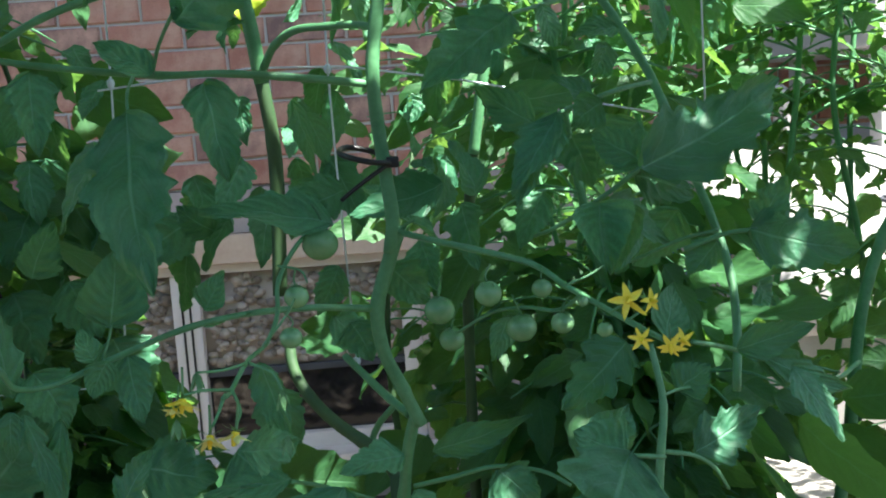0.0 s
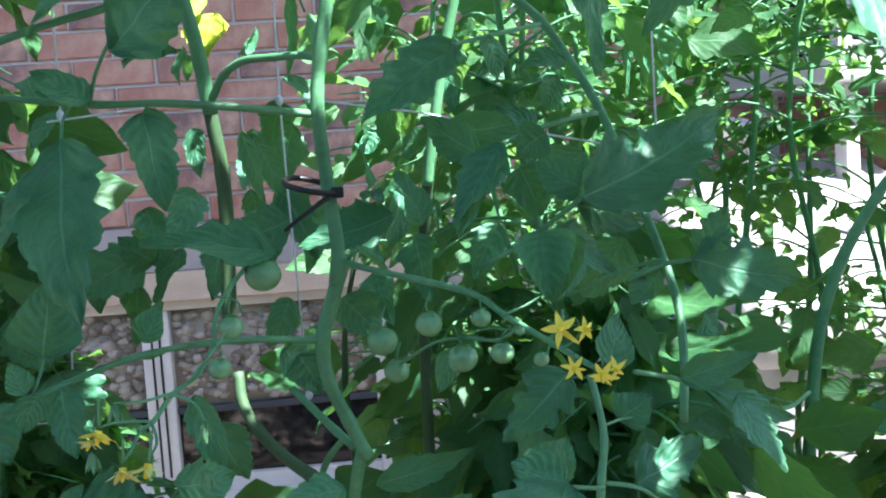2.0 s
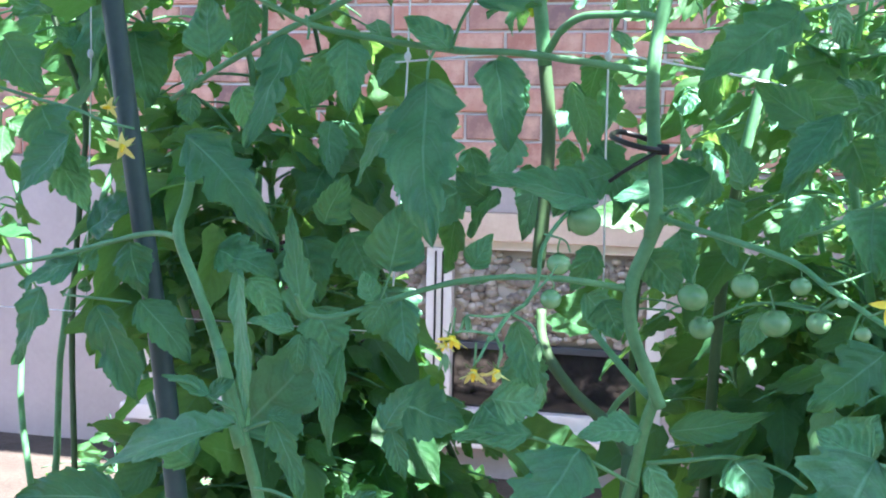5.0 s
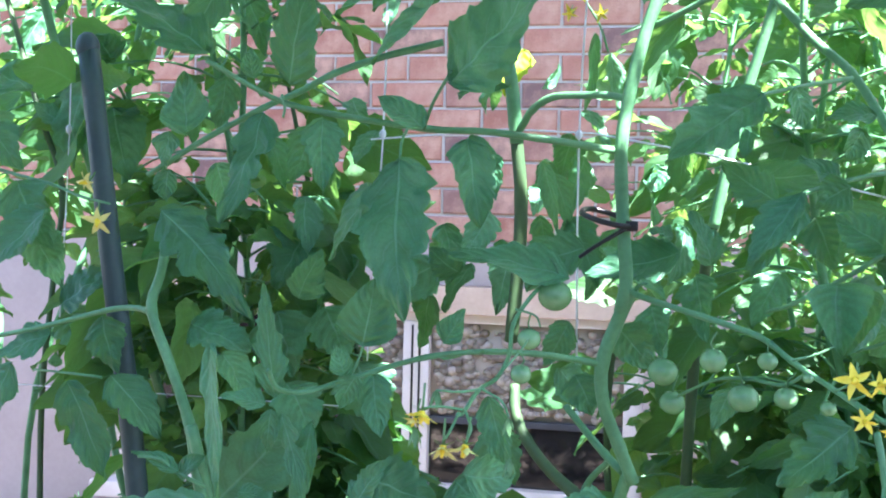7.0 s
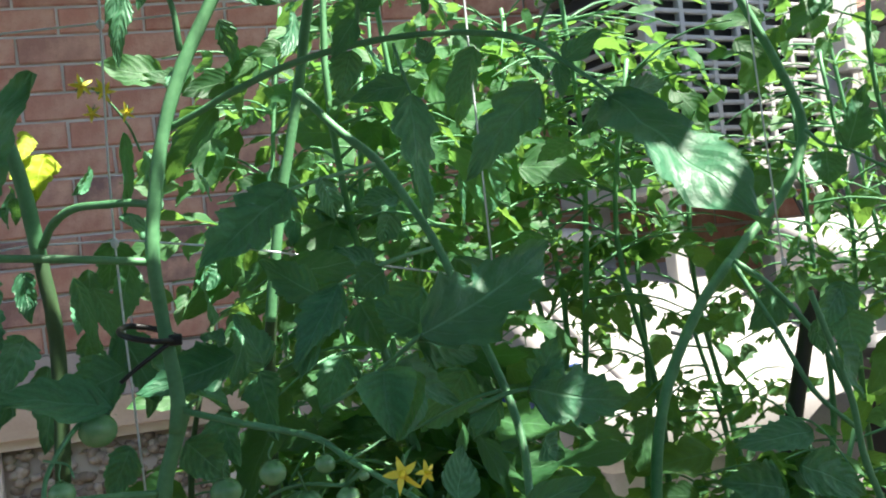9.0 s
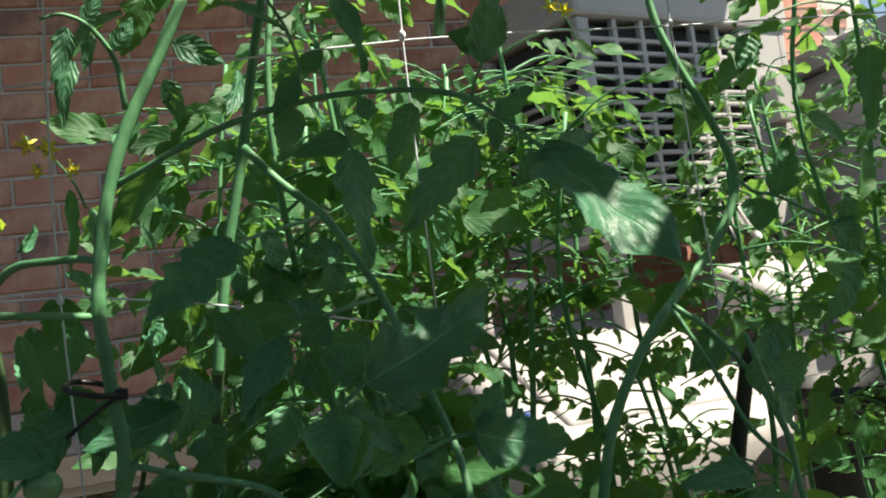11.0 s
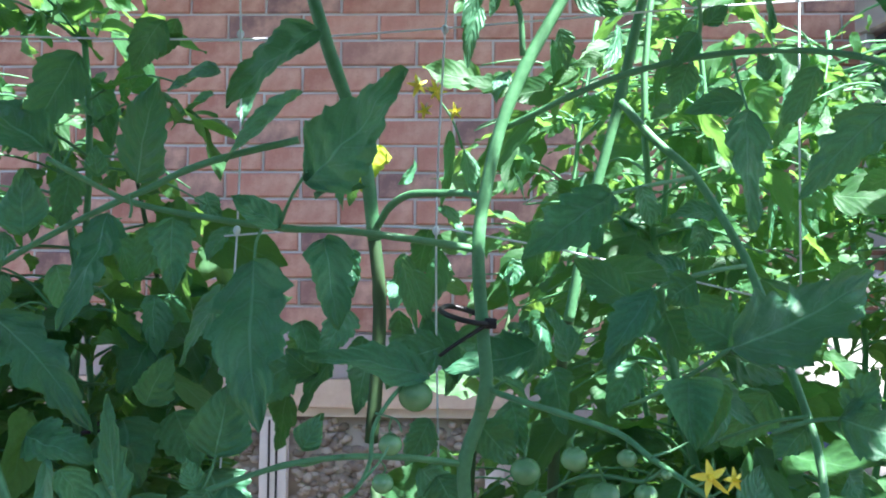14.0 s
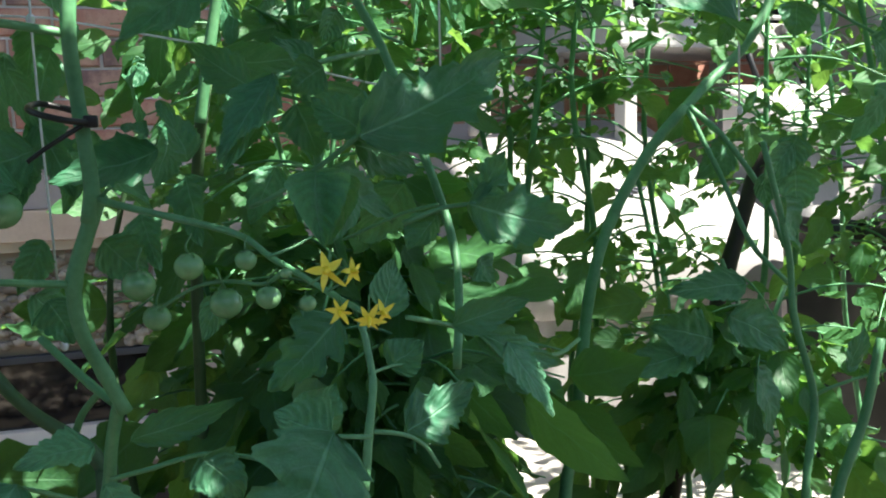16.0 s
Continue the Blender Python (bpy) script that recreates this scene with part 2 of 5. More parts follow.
def blade(mesh, base, tip, width, turn, seed, lobes=0, fold=None, rows=44, half=4, facing=(0.2, -1.0, 0.6), slot=0):
    """A tomato leaflet from base to tip: ovate and pointed, toothed towards the tip, cut into lobes near the base, folded along the rib, drooping and wavy."""
    rnd = random.Random(seed * 7 + 3)
    base, tip = Vector(base), Vector(tip)
    axis = tip - base
    length = axis.length
    axis.normalize()
    out = Vector(facing) - axis * Vector(facing).dot(axis)
    if out.length < 0.15:
        out = Vector((0.5, -0.2, 0.8)) - axis * Vector((0.5, -0.2, 0.8)).dot(axis)
    out = (Matrix.Rotation(radians(1.4 * turn), 3, axis) @ out.normalized())
    across = axis.cross(out)
    fold = fold if fold is not None else rnd.uniform(0.08, 0.36)
    droop, wave, phase, bend = rnd.uniform(0.02, 0.16), rnd.uniform(0.03, 0.09), rnd.uniform(0, 6), rnd.uniform(-0.05, 0.05)
    fine = rows > 20
    teeth = (6.0, 6.4, 5.2)[lobes] if fine else 3.4
    cut = (0.06, 0.17, 0.25)[lobes]
    shift = (rnd.random(), rnd.random())
    lean = (rnd.uniform(0.90, 1.08), rnd.uniform(0.90, 1.08))
    broad = (0.94, 0.88, 0.86)[lobes]
    deep = [((rnd.uniform(0.30, 0.40), rnd.uniform(0.24, 0.46)), (rnd.uniform(0.54, 0.64), rnd.uniform(0.08, 0.24))) for _ in (0, 1)]
    depth = (0.0, 0.35, 1.0)[lobes]
    verts, uvs, faces = [], [], []
    cols = 2 * half + 1
    for i in range(rows + 1):
        s = i / rows
        u = max(0.0, (s - 0.28) / 0.72)
        full = math.sin(math.pi / 2 * s / 0.28) ** 0.62 if s < 0.28 else (1 - u) * (1 + 0.50 * u)
        shoulder = min(1.0, s / 0.12) * min(1.0, (1 - s) / 0.10)
        for j in range(cols):
            q = (j - half) / half
            k = 0 if q < 0 else 1
            e = abs(q)
            saw = (s * teeth + shift[k]) % 1.0
            small = (2 * s * teeth + shift[1 - k]) % 1.0
            edge = cut * (1 - saw ** 0.8) + (0.30 * cut * (1 - small) if fine else 0.0)
            for where, much in deep[k]:
                edge += depth * much * math.exp(-((s - where) / 0.045) ** 2)
            reach = 0.5 * broad * width * (0.015 + full * (1 - edge * shoulder * e ** 2.2)) * lean[k]
            x = q * reach
            ahead = s + 0.05 * e * e * math.sin(math.pi * s)
            z = fold * abs(x) * (0.8 + 0.4 * s) - droop * length * s * s + wave * width * e ** 1.5 * math.sin(s * 8.5 + phase + 2.2 * k)
            z += 0.07 * width * noise.noise(Vector((s * 5 + seed, q * 2.5, phase)))
            if fine:
                z += 0.030 * width * math.sin(math.pi * e) * math.cos(6.283 * (s * 6.5 - 1.1 * e + shift[k])) * (1 - s)
            p = base + axis * (ahead * length) + across * (x + bend * length * math.sin(math.pi * s)) + out * (z + droop * length * s)
            verts.append(p)
            uvs.append((0.5 + 0.5 * q, s))
    for i in range(rows):
        for j in range(cols - 1):
            a = i * cols + j
            faces.append((a, a + 1, a + cols + 1, a + cols))
    return mesh.add(verts, faces, uvs, slot)


def limb(parent, name, points, r0, r1):
    """A vine, branch or leaf stalk."""
    thick = r0 > 0.0025
    return part(name, tube(Mesh(), points, r0, r1, 10 if thick else 7), STEM_OLD if name == "old_stem" else STEM, parent)


def leaflet(parent, base, tip, width, turn, seed, lobes=0, fold=None):
    return part("leaflet", blade(Mesh(), base, tip, width, turn, seed, lobes, fold), LEAF, parent)


def ball(mesh, centre, r, squash=0.94, rings=12, sides=18, slot=0, wob=0.03):
    verts, faces = [], []
    for i in range(rings + 1):
        a = math.pi * i / rings
        for k in range(sides):
            b = 2 * math.pi * k / sides
            rr = r * (1 + wob * math.cos(4 * b) * math.sin(a))
            verts.append((centre[0] + rr * math.sin(a) * math.cos(b), centre[1] + rr * math.sin(a) * math.sin(b), centre[2] + r * squash * math.cos(a) * (1 - 0.10 * (i == 0))))
    for i in range(rings):
        for k in range(sides):
            k2 = (k + 1) % sides
            faces.append((i * sides + k, (i + 1) * sides + k, (i + 1) * sides + k2, i * sides + k2))
    return mesh.add(verts, faces, None, slot)


def tomato(parent, centre, r, seed):
    """A green cherry tomato with its star of sepals and bent stalk."""
    rnd = random.Random(seed)
    m = ball(Mesh(), centre, r)
    c, top = Vector(centre), Vector(centre) + Vector((0, 0, r * 0.92))
    for k in range(5):
        a = 2 * math.pi * (k + rnd.random() * 0.3) / 5
        d = Vector((math.cos(a), math.sin(a), 0))
        blade(m, top, top + d * r * 1.05 - Vector((0, 0, r * rnd.uniform(-0.1, 0.5))), r * 0.35, 0, seed + k, rows=5, half=1, facing=(0, 0, 1), slot=1)
    tube(m, [top - Vector((0, 0, r * 0.1)), top + Vector((rnd.uniform(-0.3, 0.3) * r, 0.1 * r, 0.5 * r)), top + Vector((rnd.uniform(-0.6, 0.9) * r, 0.4 * r, 1.3 * r))], r * 0.09, r * 0.08, 6, 3, 1)
    return part("tomato", m, (FRUIT_SKIN, SEPAL), parent)


def flower(parent, centre, r, seed, down=False, pale=False):
    """A tomato flower: five or six pointed petals swept back round a yellow cone."""
    rnd = random.Random(seed)
    m, c = Mesh(), Vector(centre)
    face = Vector((rnd.uniform(-0.5, 0.5), -1.0, rnd.uniform(-0.7, 0.1))) if not down else Vector((rnd.uniform(-0.5, 0.5), -0.5, -1.0))
    face.normalize()
    side = face.cross(Vector((0.1, 0.2, 1))).normalized()
    over = side.cross(face)
    count = rnd.choice((5, 6))
    for k in range(count):
        a = 2 * math.pi * (k + rnd.uniform(-0.12, 0.12)) / count
        d = side * math.cos(a) + over * math.sin(a)
        back = rnd.uniform(-0.1, 0.35) if not down else rnd.uniform(-0.75, -0.2)
        blade(m, c, c + (d - face * back).normalized() * r * rnd.uniform(0.85, 1.12), r * 0.42, rnd.uniform(-25, 25), seed * 9 + k, rows=9, half=1, facing=face, fold=0.3)
        blade(m, c - face * r * 0.12, c - face * r * 0.1 + (side * math.cos(a + 0.5) + over * math.sin(a + 0.5)) * r * 0.7 - face * r * 0.2, r * 0.16, 0, seed + k, rows=5, half=1, facing=face, slot=2)
    tube(m, [c - face * r * 0.05, c + face * r * 0.35, c + face * r * 0.62], r * 0.19, r * 0.07, 8, 3, 1, False)
    tube(m, [c - face * r * 0.05, c - face * r * 0.5 + Vector((0, 0, 0.2 * r)), c - face * r * 0.9 + Vector((0, 0, r * 0.7))], r * 0.07, r * 0.06, 6, 3, 2, False)
    return part("flower", m, (PETAL_PALE if pale else PETAL, ANTHER, SEPAL), parent)


def bud(parent, centre, r, seed):
    m, c = Mesh(), Vector(centre)
    for k in range(5):
        a = 2 * math.pi * k / 5
        blade(m, c, c + Vector((math.cos(a) * r * 0.5, math.sin(a) * r * 0.5, -r * 1.4)), r * 0.5, 0, seed + k, rows=6, half=1, facing=(math.cos(a), math.sin(a), 0.2))
    return part("bud", m, (SEPAL,), parent)


def slab(mesh, lo, hi, bevel=0.0, slot=0):
    """A box with bevelled edges."""
    bm = bmesh.new()
    bmesh.ops.create_cube(bm, size=1.0)
    lo, hi = Vector(lo), Vector(hi)
    for v in bm.verts:
        v.co = Vector(((lo[i] + hi[i]) / 2 + v.co[i] * (hi[i] - lo[i])) for i in range(3))
    if bevel:
        bmesh.ops.bevel(bm, geom=bm.edges[:], offset=bevel, segments=2, affect="EDGES", profile=0.6)
    bm.verts.index_update()
    mesh.add([v.co.copy() for v in bm.verts], [[v.index for v in f.verts] for f in bm.faces], None, slot)
    bm.free()
    return mesh


def pipe(mesh, points, r, sides=8, steps=4, slot=0):
    return tube(mesh, points, r, r, sides, steps, slot, False)

# ---- ground ----
WALL_Y = 2.75
whole("ground", slab(Mesh(), (-400, -400, -0.5), (400, 400, -0.02)), SOIL, "bare dark brown garden soil round the house", "ground", kind="structure", smooth=False)
PATIO_Z = 0.36
patio = thing("patio", (2.9, 2.0, 0), "pale sunlit raised concrete patio beside the bed", "patio", kind="structure")
for i in range(4):
    for j in range(2):
        part("concrete_slab", slab(Mesh(), (0.46 + 1.25 * i, 1.28 + 0.735 * j, -0.02), (1.70 + 1.25 * i, 2.01 + 0.73 * j, PATIO_Z), 0.008), CONCRETE, patio, smooth=False)


def stones(name, count, x0, x1, y0, y1, seed):
    """Loose river stones, half sunk."""
    rnd, m = random.Random(seed), Mesh()
    for _ in range(count):
        r = rnd.uniform(0.012, 0.034)
        c = Vector((rnd.uniform(x0, x1), rnd.uniform(y0, y1), rnd.uniform(-0.01, 0.012)))
        turn = Euler((rnd.uniform(-0.3, 0.3), rnd.uniform(-0.3, 0.3), rnd.uniform(0, 6))).to_matrix()
        sx, sy, sz = rnd.uniform(0.8, 1.4), rnd.uniform(0.7, 1.0), rnd.uniform(0.45, 0.75)
        verts, faces = [], []
        for i in range(6):
            a = math.pi * i / 5
            for k in range(8):
                b = math.pi * k / 4
                v = Vector((math.sin(a) * math.cos(b), math.sin(a) * math.sin(b), math.cos(a)))
                v *= 1 + 0.16 * noise.noise(v * 1.3 + c * 40)
                verts.append(c + turn @ Vector((v.x * sx, v.y * sy, v.z * sz)) * r)
        for i in range(5):
            for k in range(8):
                k2 = (k + 1) % 8
                faces.append((i * 8 + k, (i + 1) * 8 + k, (i + 1) * 8 + k2, i * 8 + k2))
        m.add(verts, faces)
    return whole(name, m, STONE, "tan and grey river stones covering the bed", "stones", kind="stuff")


stones("river_stones", 2600, -1.9, 0.42, 0.75, 1.95, 5)

# ---- house wall ----
X0, X1, BRICK_Z0, BRICK_L, BRICK_H = -2.6, 2.6, 0.9125, 0.225, 0.0785
# Wall behind the viewer, added to keep low sky light off the leaves.
whole("added_wall_south", slab(Mesh(), (-6, -1.9, -0.02), (6, -1.75, 1.9)), ADDED_WALL, "plain weathered board wall closing the garden, added out of view to cut sky light", "wall", kind="structure", smooth=False)
house = thing("wall_north", (0, WALL_Y, 0), "red brick house wall above a pale painted foundation, in shade", "wall", kind="structure")
part("mortar_bed", slab(Mesh(), (X0, WALL_Y + 0.008, BRICK_Z0), (X1, WALL_Y + 0.22, 2.48)), MORTAR, house, "grey mortar joints", smooth=False)
WIN_L, WIN_R, WIN_B, WIN_T = -1.56, 0.09, 0.13, 0.70
found = Mesh()
slab(found, (X0, WALL_Y - 0.012, -0.1), (WIN_L, WALL_Y + 0.22, BRICK_Z0 - 0.002))
slab(found, (WIN_R, WALL_Y - 0.012, -0.1), (X1, WALL_Y + 0.22, BRICK_Z0 - 0.002))
slab(found, (WIN_L, WALL_Y - 0.012, -0.1), (WIN_R, WALL_Y + 0.22, WIN_B))
slab(found, (WIN_L, WALL_Y - 0.012, WIN_T + 0.085), (WIN_R, WALL_Y + 0.22, BRICK_Z0 - 0.002))
part("foundation", found, STUCCO, house, "pale pinkish painted foundation", smooth=False)
part("lintel", slab(Mesh(), (WIN_L - 0.05, WALL_Y - 0.026, WIN_T), (WIN_R + 0.05, WALL_Y + 0.20, WIN_T + 0.083), 0.004), LINTEL, house, "weathered tan board over the window", smooth=False)
# Overhang out of view, added and cut short to shade wall and air conditioner.
shade_eave = Mesh()
slab(shade_eave, (X0, WALL_Y - 1.01, 2.48), (1.98, WALL_Y + 1.2, 2.56))
slab(shade_eave, (X0, WALL_Y - 1.05, 2.42), (1.98, WALL_Y - 1.01, 2.60))
whole("shade_eave", shade_eave, ADDED_EAVE, "boarded roof overhang added out of view to shade the wall", "roof", kind="structure", smooth=False)

window = thing("window_1", (-0.75, WALL_Y, WIN_B), "low two-light window with pale vinyl frame, dark glass", "window", kind="structure")
FY0, FY1 = WALL_Y + 0.015, WALL_Y + 0.075
for name, lo, hi in (("frame_side", (WIN_L, FY0, WIN_B), (WIN_L + 0.055, FY1, WIN_T)), ("frame_side", (WIN_R - 0.055, FY0, WIN_B), (WIN_R, FY1, WIN_T)),
                     ("frame_rail", (WIN_L + 0.055, FY0, WIN_T - 0.03), (WIN_R - 0.055, FY1, WIN_T - 0.001)), ("frame_rail", (WIN_L + 0.055, FY0, WIN_B), (WIN_R - 0.055, FY1, WIN_B + 0.05)),
                     ("mullion", (-0.620, FY0 - 0.006, WIN_B + 0.05), (-0.540, FY1, WIN_T - 0.03))):
    part(name, slab(Mesh(), lo, hi, 0.004), VINYL, window, smooth=False)
# Black bars laid on the mullion in place of its two grooves.
for x in (-0.594, -0.572):
    part("groove", slab(Mesh(), (x, FY0 - 0.009, WIN_B + 0.06), (x + 0.006, FY0 - 0.004, WIN_T - 0.04)), BLACK_PLASTIC, window, "thin black bar in place of a groove", smooth=False)
part("window_sill", slab(Mesh(), (WIN_L - 0.04, WALL_Y - 0.07, WIN_B - 0.045), (WIN_R + 0.04, WALL_Y + 0.014, WIN_B + 0.006), 0.006), VINYL, window, "pale projecting sill", smooth=False)
def mirrored_pebbles(a, b, z0, z1, seed):
    """Rounded stones set close in a panel's face, standing for pebbles mirrored in the glass."""
    rnd, m = random.Random(seed), slab(Mesh(), (a, FY0 + 0.032, z0), (b, FY0 + 0.05, z1))
    for _ in range(int((b - a) * (z1 - z0) * 2600)):
        c, r = Vector((rnd.uniform(a + 0.012, b - 0.012), FY0 + 0.030, rnd.uniform(z0 + 0.012, z1 - 0.012))), rnd.uniform(0.009, 0.021)
        ball(m, c, r, rnd.uniform(0.55, 0.9), 6, 9, 0, rnd.uniform(0.02, 0.16))
    return m


part("pane", slab(Mesh(), (WIN_L + 0.055, FY0 + 0.032, 0.385), (-1.04, FY0 + 0.038, WIN_T - 0.03)), GLASS, window, "dark reflecting glass", smooth=False)
for a, b in ((WIN_L + 0.055, -0.620), (-0.540, WIN_R - 0.055)):
    tagged(part("pebble_panel", mirrored_pebbles(max(a, -1.04), b, 0.385, WIN_T - 0.03, 9), STONE, window, "tan stones modelled for pebbles mirrored in the glass"), kind="stuff")
    part("pane", slab(Mesh(), (a, FY0 + 0.03, WIN_B + 0.05), (b, FY0 + 0.036, 0.365)), GLASS, window, "dark reflecting glass", smooth=False)
    part("screen_rail", slab(Mesh(), (a, FY0 + 0.012, 0.365), (b, FY0 + 0.034, 0.385), 0.003), BOX_DARK, window, smooth=False)

# ---- outdoor unit of the air conditioner, on a stand ----
AC_AT, AC_TURN = Vector((1.12, 2.10, 0)), Matrix.Rotation(radians(15), 3, "Z")
AC_L, AC_D, AZ0, AZ1 = 0.80, 0.42, 1.20, 1.72
unit = thing("air_conditioner", (1.5, 2.4, PATIO_Z), "light beige outdoor air conditioning unit with slotted panels, on a stand", "air conditioner")


def ac_part(name, lo, hi, bevel, mat=AC_PAINT, label=""):
    """A bevelled piece of the unit, in its own turned frame: along the face, into the depth, up."""
    m = slab(Mesh(), lo, hi, bevel)
    m.verts = [tuple(AC_AT + AC_TURN @ Vector(v)) for v in m.verts]
    return part(name, m, mat, unit, label, smooth=False)


ac_part("coil", (0.03, 0.035, AZ0 + 0.01), (AC_L - 0.03, AC_D - 0.02, AZ1 - 0.01), 0, AC_DARK, "coil block behind the slots, shade put into its colour")
ac_part("base_pan", (0, 0, AZ0 - 0.05), (AC_L, AC_D, AZ0 + 0.02), 0.008)
ac_part("lid", (-0.010, -0.012, AZ1), (AC_L + 0.010, AC_D + 0.01, AZ1 + 0.13), 0.016)
for u, v in ((0, 0), (AC_L - 0.03, 0), (0, AC_D - 0.03), (AC_L - 0.03, AC_D - 0.03)):
    ac_part("corner_post", (u, v, AZ0 + 0.02), (u + 0.03, v + 0.03, AZ1), 0.008)
ac_part("service_panel", (0.60, 0.001, AZ0 + 0.02), (AC_L - 0.03, 0.026, AZ1), 0.004)
ac_part("conduit_box", (0.66, -0.05, AZ0 + 0.24), (0.75, 0.0, AZ0 + 0.38), 0.008, AC_PAINT, "grey electrical box")
for k in range(7):
    u = 0.026 + 0.0955 * k
    ac_part("divider", (u, 0.002, AZ0 + 0.02), (u + 0.016, 0.022, AZ1), 0.004)
for k in range(14):
    z = AZ0 + 0.03 + 0.033 * k
    ac_part("front_slat", (0.028, 0.004, z), (0.60, 0.020, z + 0.012), 0.004)
    ac_part("side_slat", (0.004, 0.03, z), (0.020, AC_D - 0.03, z + 0.012), 0.004)
for u in (0.06, AC_L - 0.10):
    for v in (0.05, AC_D - 0.09):
        ac_part("leg", (u, v, PATIO_Z), (u + 0.04, v + 0.04, AZ0 - 0.05), 0.004)
pipes = thing("refrigerant_pipes", (1.52, 2.08, PATIO_Z), "thin dark and white lines hanging below the air conditioner", "pipe")
for k, mat in enumerate((BLACK_PLASTIC, VINYL, BLACK_PLASTIC)):
    x = 1.50 + 0.07 * k
    part("pipe", pipe(Mesh(), [(x, 2.17 + 0.02 * k, 1.20), (x - 0.02, 2.11, 1.12), (x + 0.03, 2.09, 0.95), (x + 0.05, 2.12, 0.70), (x + 0.04, 2.16, PATIO_Z)], 0.008 + 0.004 * k), mat, pipes)

cabinet = thing("utility_cabinet", (2.4, 1.95, PATIO_Z), "large grey metal cabinet with a dark slot, in shade", "cabinet")
part("body", slab(Mesh(), (2.02, 1.42, PATIO_Z), (2.80, 2.68, 1.60), 0.03), CABINET_GREY, cabinet, smooth=False)
part("lid", slab(Mesh(), (1.99, 1.39, 1.60), (2.83, 2.70, 1.67), 0.02), CABINET_GREY, cabinet, smooth=False)
part("slot", slab(Mesh(), (2.014, 1.60, 1.13), (2.03, 1.78, 1.20), 0.004), BOX_DARK, cabinet, "dark blue slot", smooth=False)

tote = thing("storage_tote", (1.50, 1.95, PATIO_Z), "pale plastic tote with a tilted lid, in sun", "storage box")
# ---- hose box, pots ----
box = thing("hose_box", (1.1, 2.2, PATIO_Z), "grey plastic hose storage box with a rounded lid, in sun", "storage box")
def wedge(lo, hi, front, back, bevel):
    """A box whose top slopes down from back to front."""
    bm = bmesh.new()
    bmesh.ops.create_cube(bm, size=1.0)
    for v in bm.verts:
        x, y = (hi[0] if v.co.x > 0 else lo[0]), (hi[1] if v.co.y > 0 else lo[1])
        v.co = Vector((x, y, lo[2] if v.co.z < 0 else (back if v.co.y > 0 else front)))
    bmesh.ops.bevel(bm, geom=bm.edges[:], offset=bevel, segments=4, affect="EDGES", profile=0.5)
    bm.verts.index_update()
    m = Mesh().add([v.co.copy() for v in bm.verts], [[v.index for v in f.verts] for f in bm.faces])
    bm.free()
    return m


part("body", wedge((1.38, 1.82, PATIO_Z), (1.64, 2.04, PATIO_Z), 0.92, 0.99, 0.02), BOX_GREY, tote)
part("lid", wedge((1.36, 1.80, 0.90), (1.66, 2.06, 0.90), 0.97, 1.06, 0.025), BOX_GREY, tote)
part("latch", slab(Mesh(), (1.48, 1.79, 0.86), (1.54, 1.82, 0.94), 0.006), BOX_DARK, tote)
part("body", wedge((0.74, 1.70, PATIO_Z), (1.30, 2.36, PATIO_Z), 0.66, 0.92, 0.035), BOX_GREY, box)
part("lid", wedge((0.70, 1.66, 0.60), (1.34, 2.40, 0.60), 0.73, 0.99, 0.045), BOX_GREY, box)
part("lid_panel", wedge((0.80, 1.76, 0.70), (1.24, 2.28, 0.70), 0.778, 0.962, 0.012), BOX_GREY, box)
part("handle", pipe(Mesh(), [(0.80, 2.20, 0.95), (0.80, 2.20, 1.03), (0.83, 2.21, 1.06), (0.93, 2.22, 1.06), (0.96, 2.22, 1.03), (0.96, 2.22, 0.95)], 0.028), BOX_GREY, box)
for z in (0.44, 0.52):
    part("rib", slab(Mesh(), (0.732, 1.80, z), (0.742, 2.28, z + 0.02), 0.003), BOX_GREY, box)
word = bpy.data.curves.new("lettering", "FONT")
word.body, word.size, word.extrude = "hose", 0.075, 0.002
word_ob = put_under(new("lettering", word), box)
word_ob.matrix_basis = Matrix.Translation((1.02, 1.86, 0.818)) @ Euler((radians(19.5), 0, 0)).to_matrix().to_4x4() @ Euler((0, 0, radians(35))).to_matrix().to_4x4()
word.materials.append(BOX_DARK)
tagged(word_ob, "dark grey raised lettering")

hose = Mesh()
pipe(hose, [(0.735, 1.80, 0.80), (0.70, 1.84, 0.78), (0.69, 1.95, 0.70), (0.69, 2.1, 0.66), (0.70, 2.25, 0.72), (0.72, 2.3, 0.86)], 0.008)
pipe(hose, [(0.72, 1.82, 0.77), (0.68, 1.90, 0.74), (0.675, 2.02, 0.66), (0.68, 2.2, 0.64), (0.71, 2.3, 0.74), (0.72, 2.33, 0.87)], 0.008)
whole("garden_hose", hose, CABLE_BLUE, "blue hose loops hanging on the grey box", "hose")


def pot(place, r, h, label):
    """A black nursery pot with a rolled rim."""
    ob = thing("plant_pot", place, label, "pot", "pots by the bed")
    x, y, z = place
    ring = lambda rr, zz: [(x + rr * math.cos(2 * math.pi * k / 24), y + rr * math.sin(2 * math.pi * k / 24), zz) for k in range(24)]
    m, rows = Mesh(), [(0.74 * r, z), (r, z + h), (1.06 * r, z + h), (1.06 * r, z + h * 0.9), (1.08 * r, z + h * 0.9), (1.08 * r, z + h + 0.004), (0.97 * r, z + h + 0.004), (0.94 * r, z + h * 0.86)]
    verts = [p for rr, zz in rows for p in ring(rr, zz)]
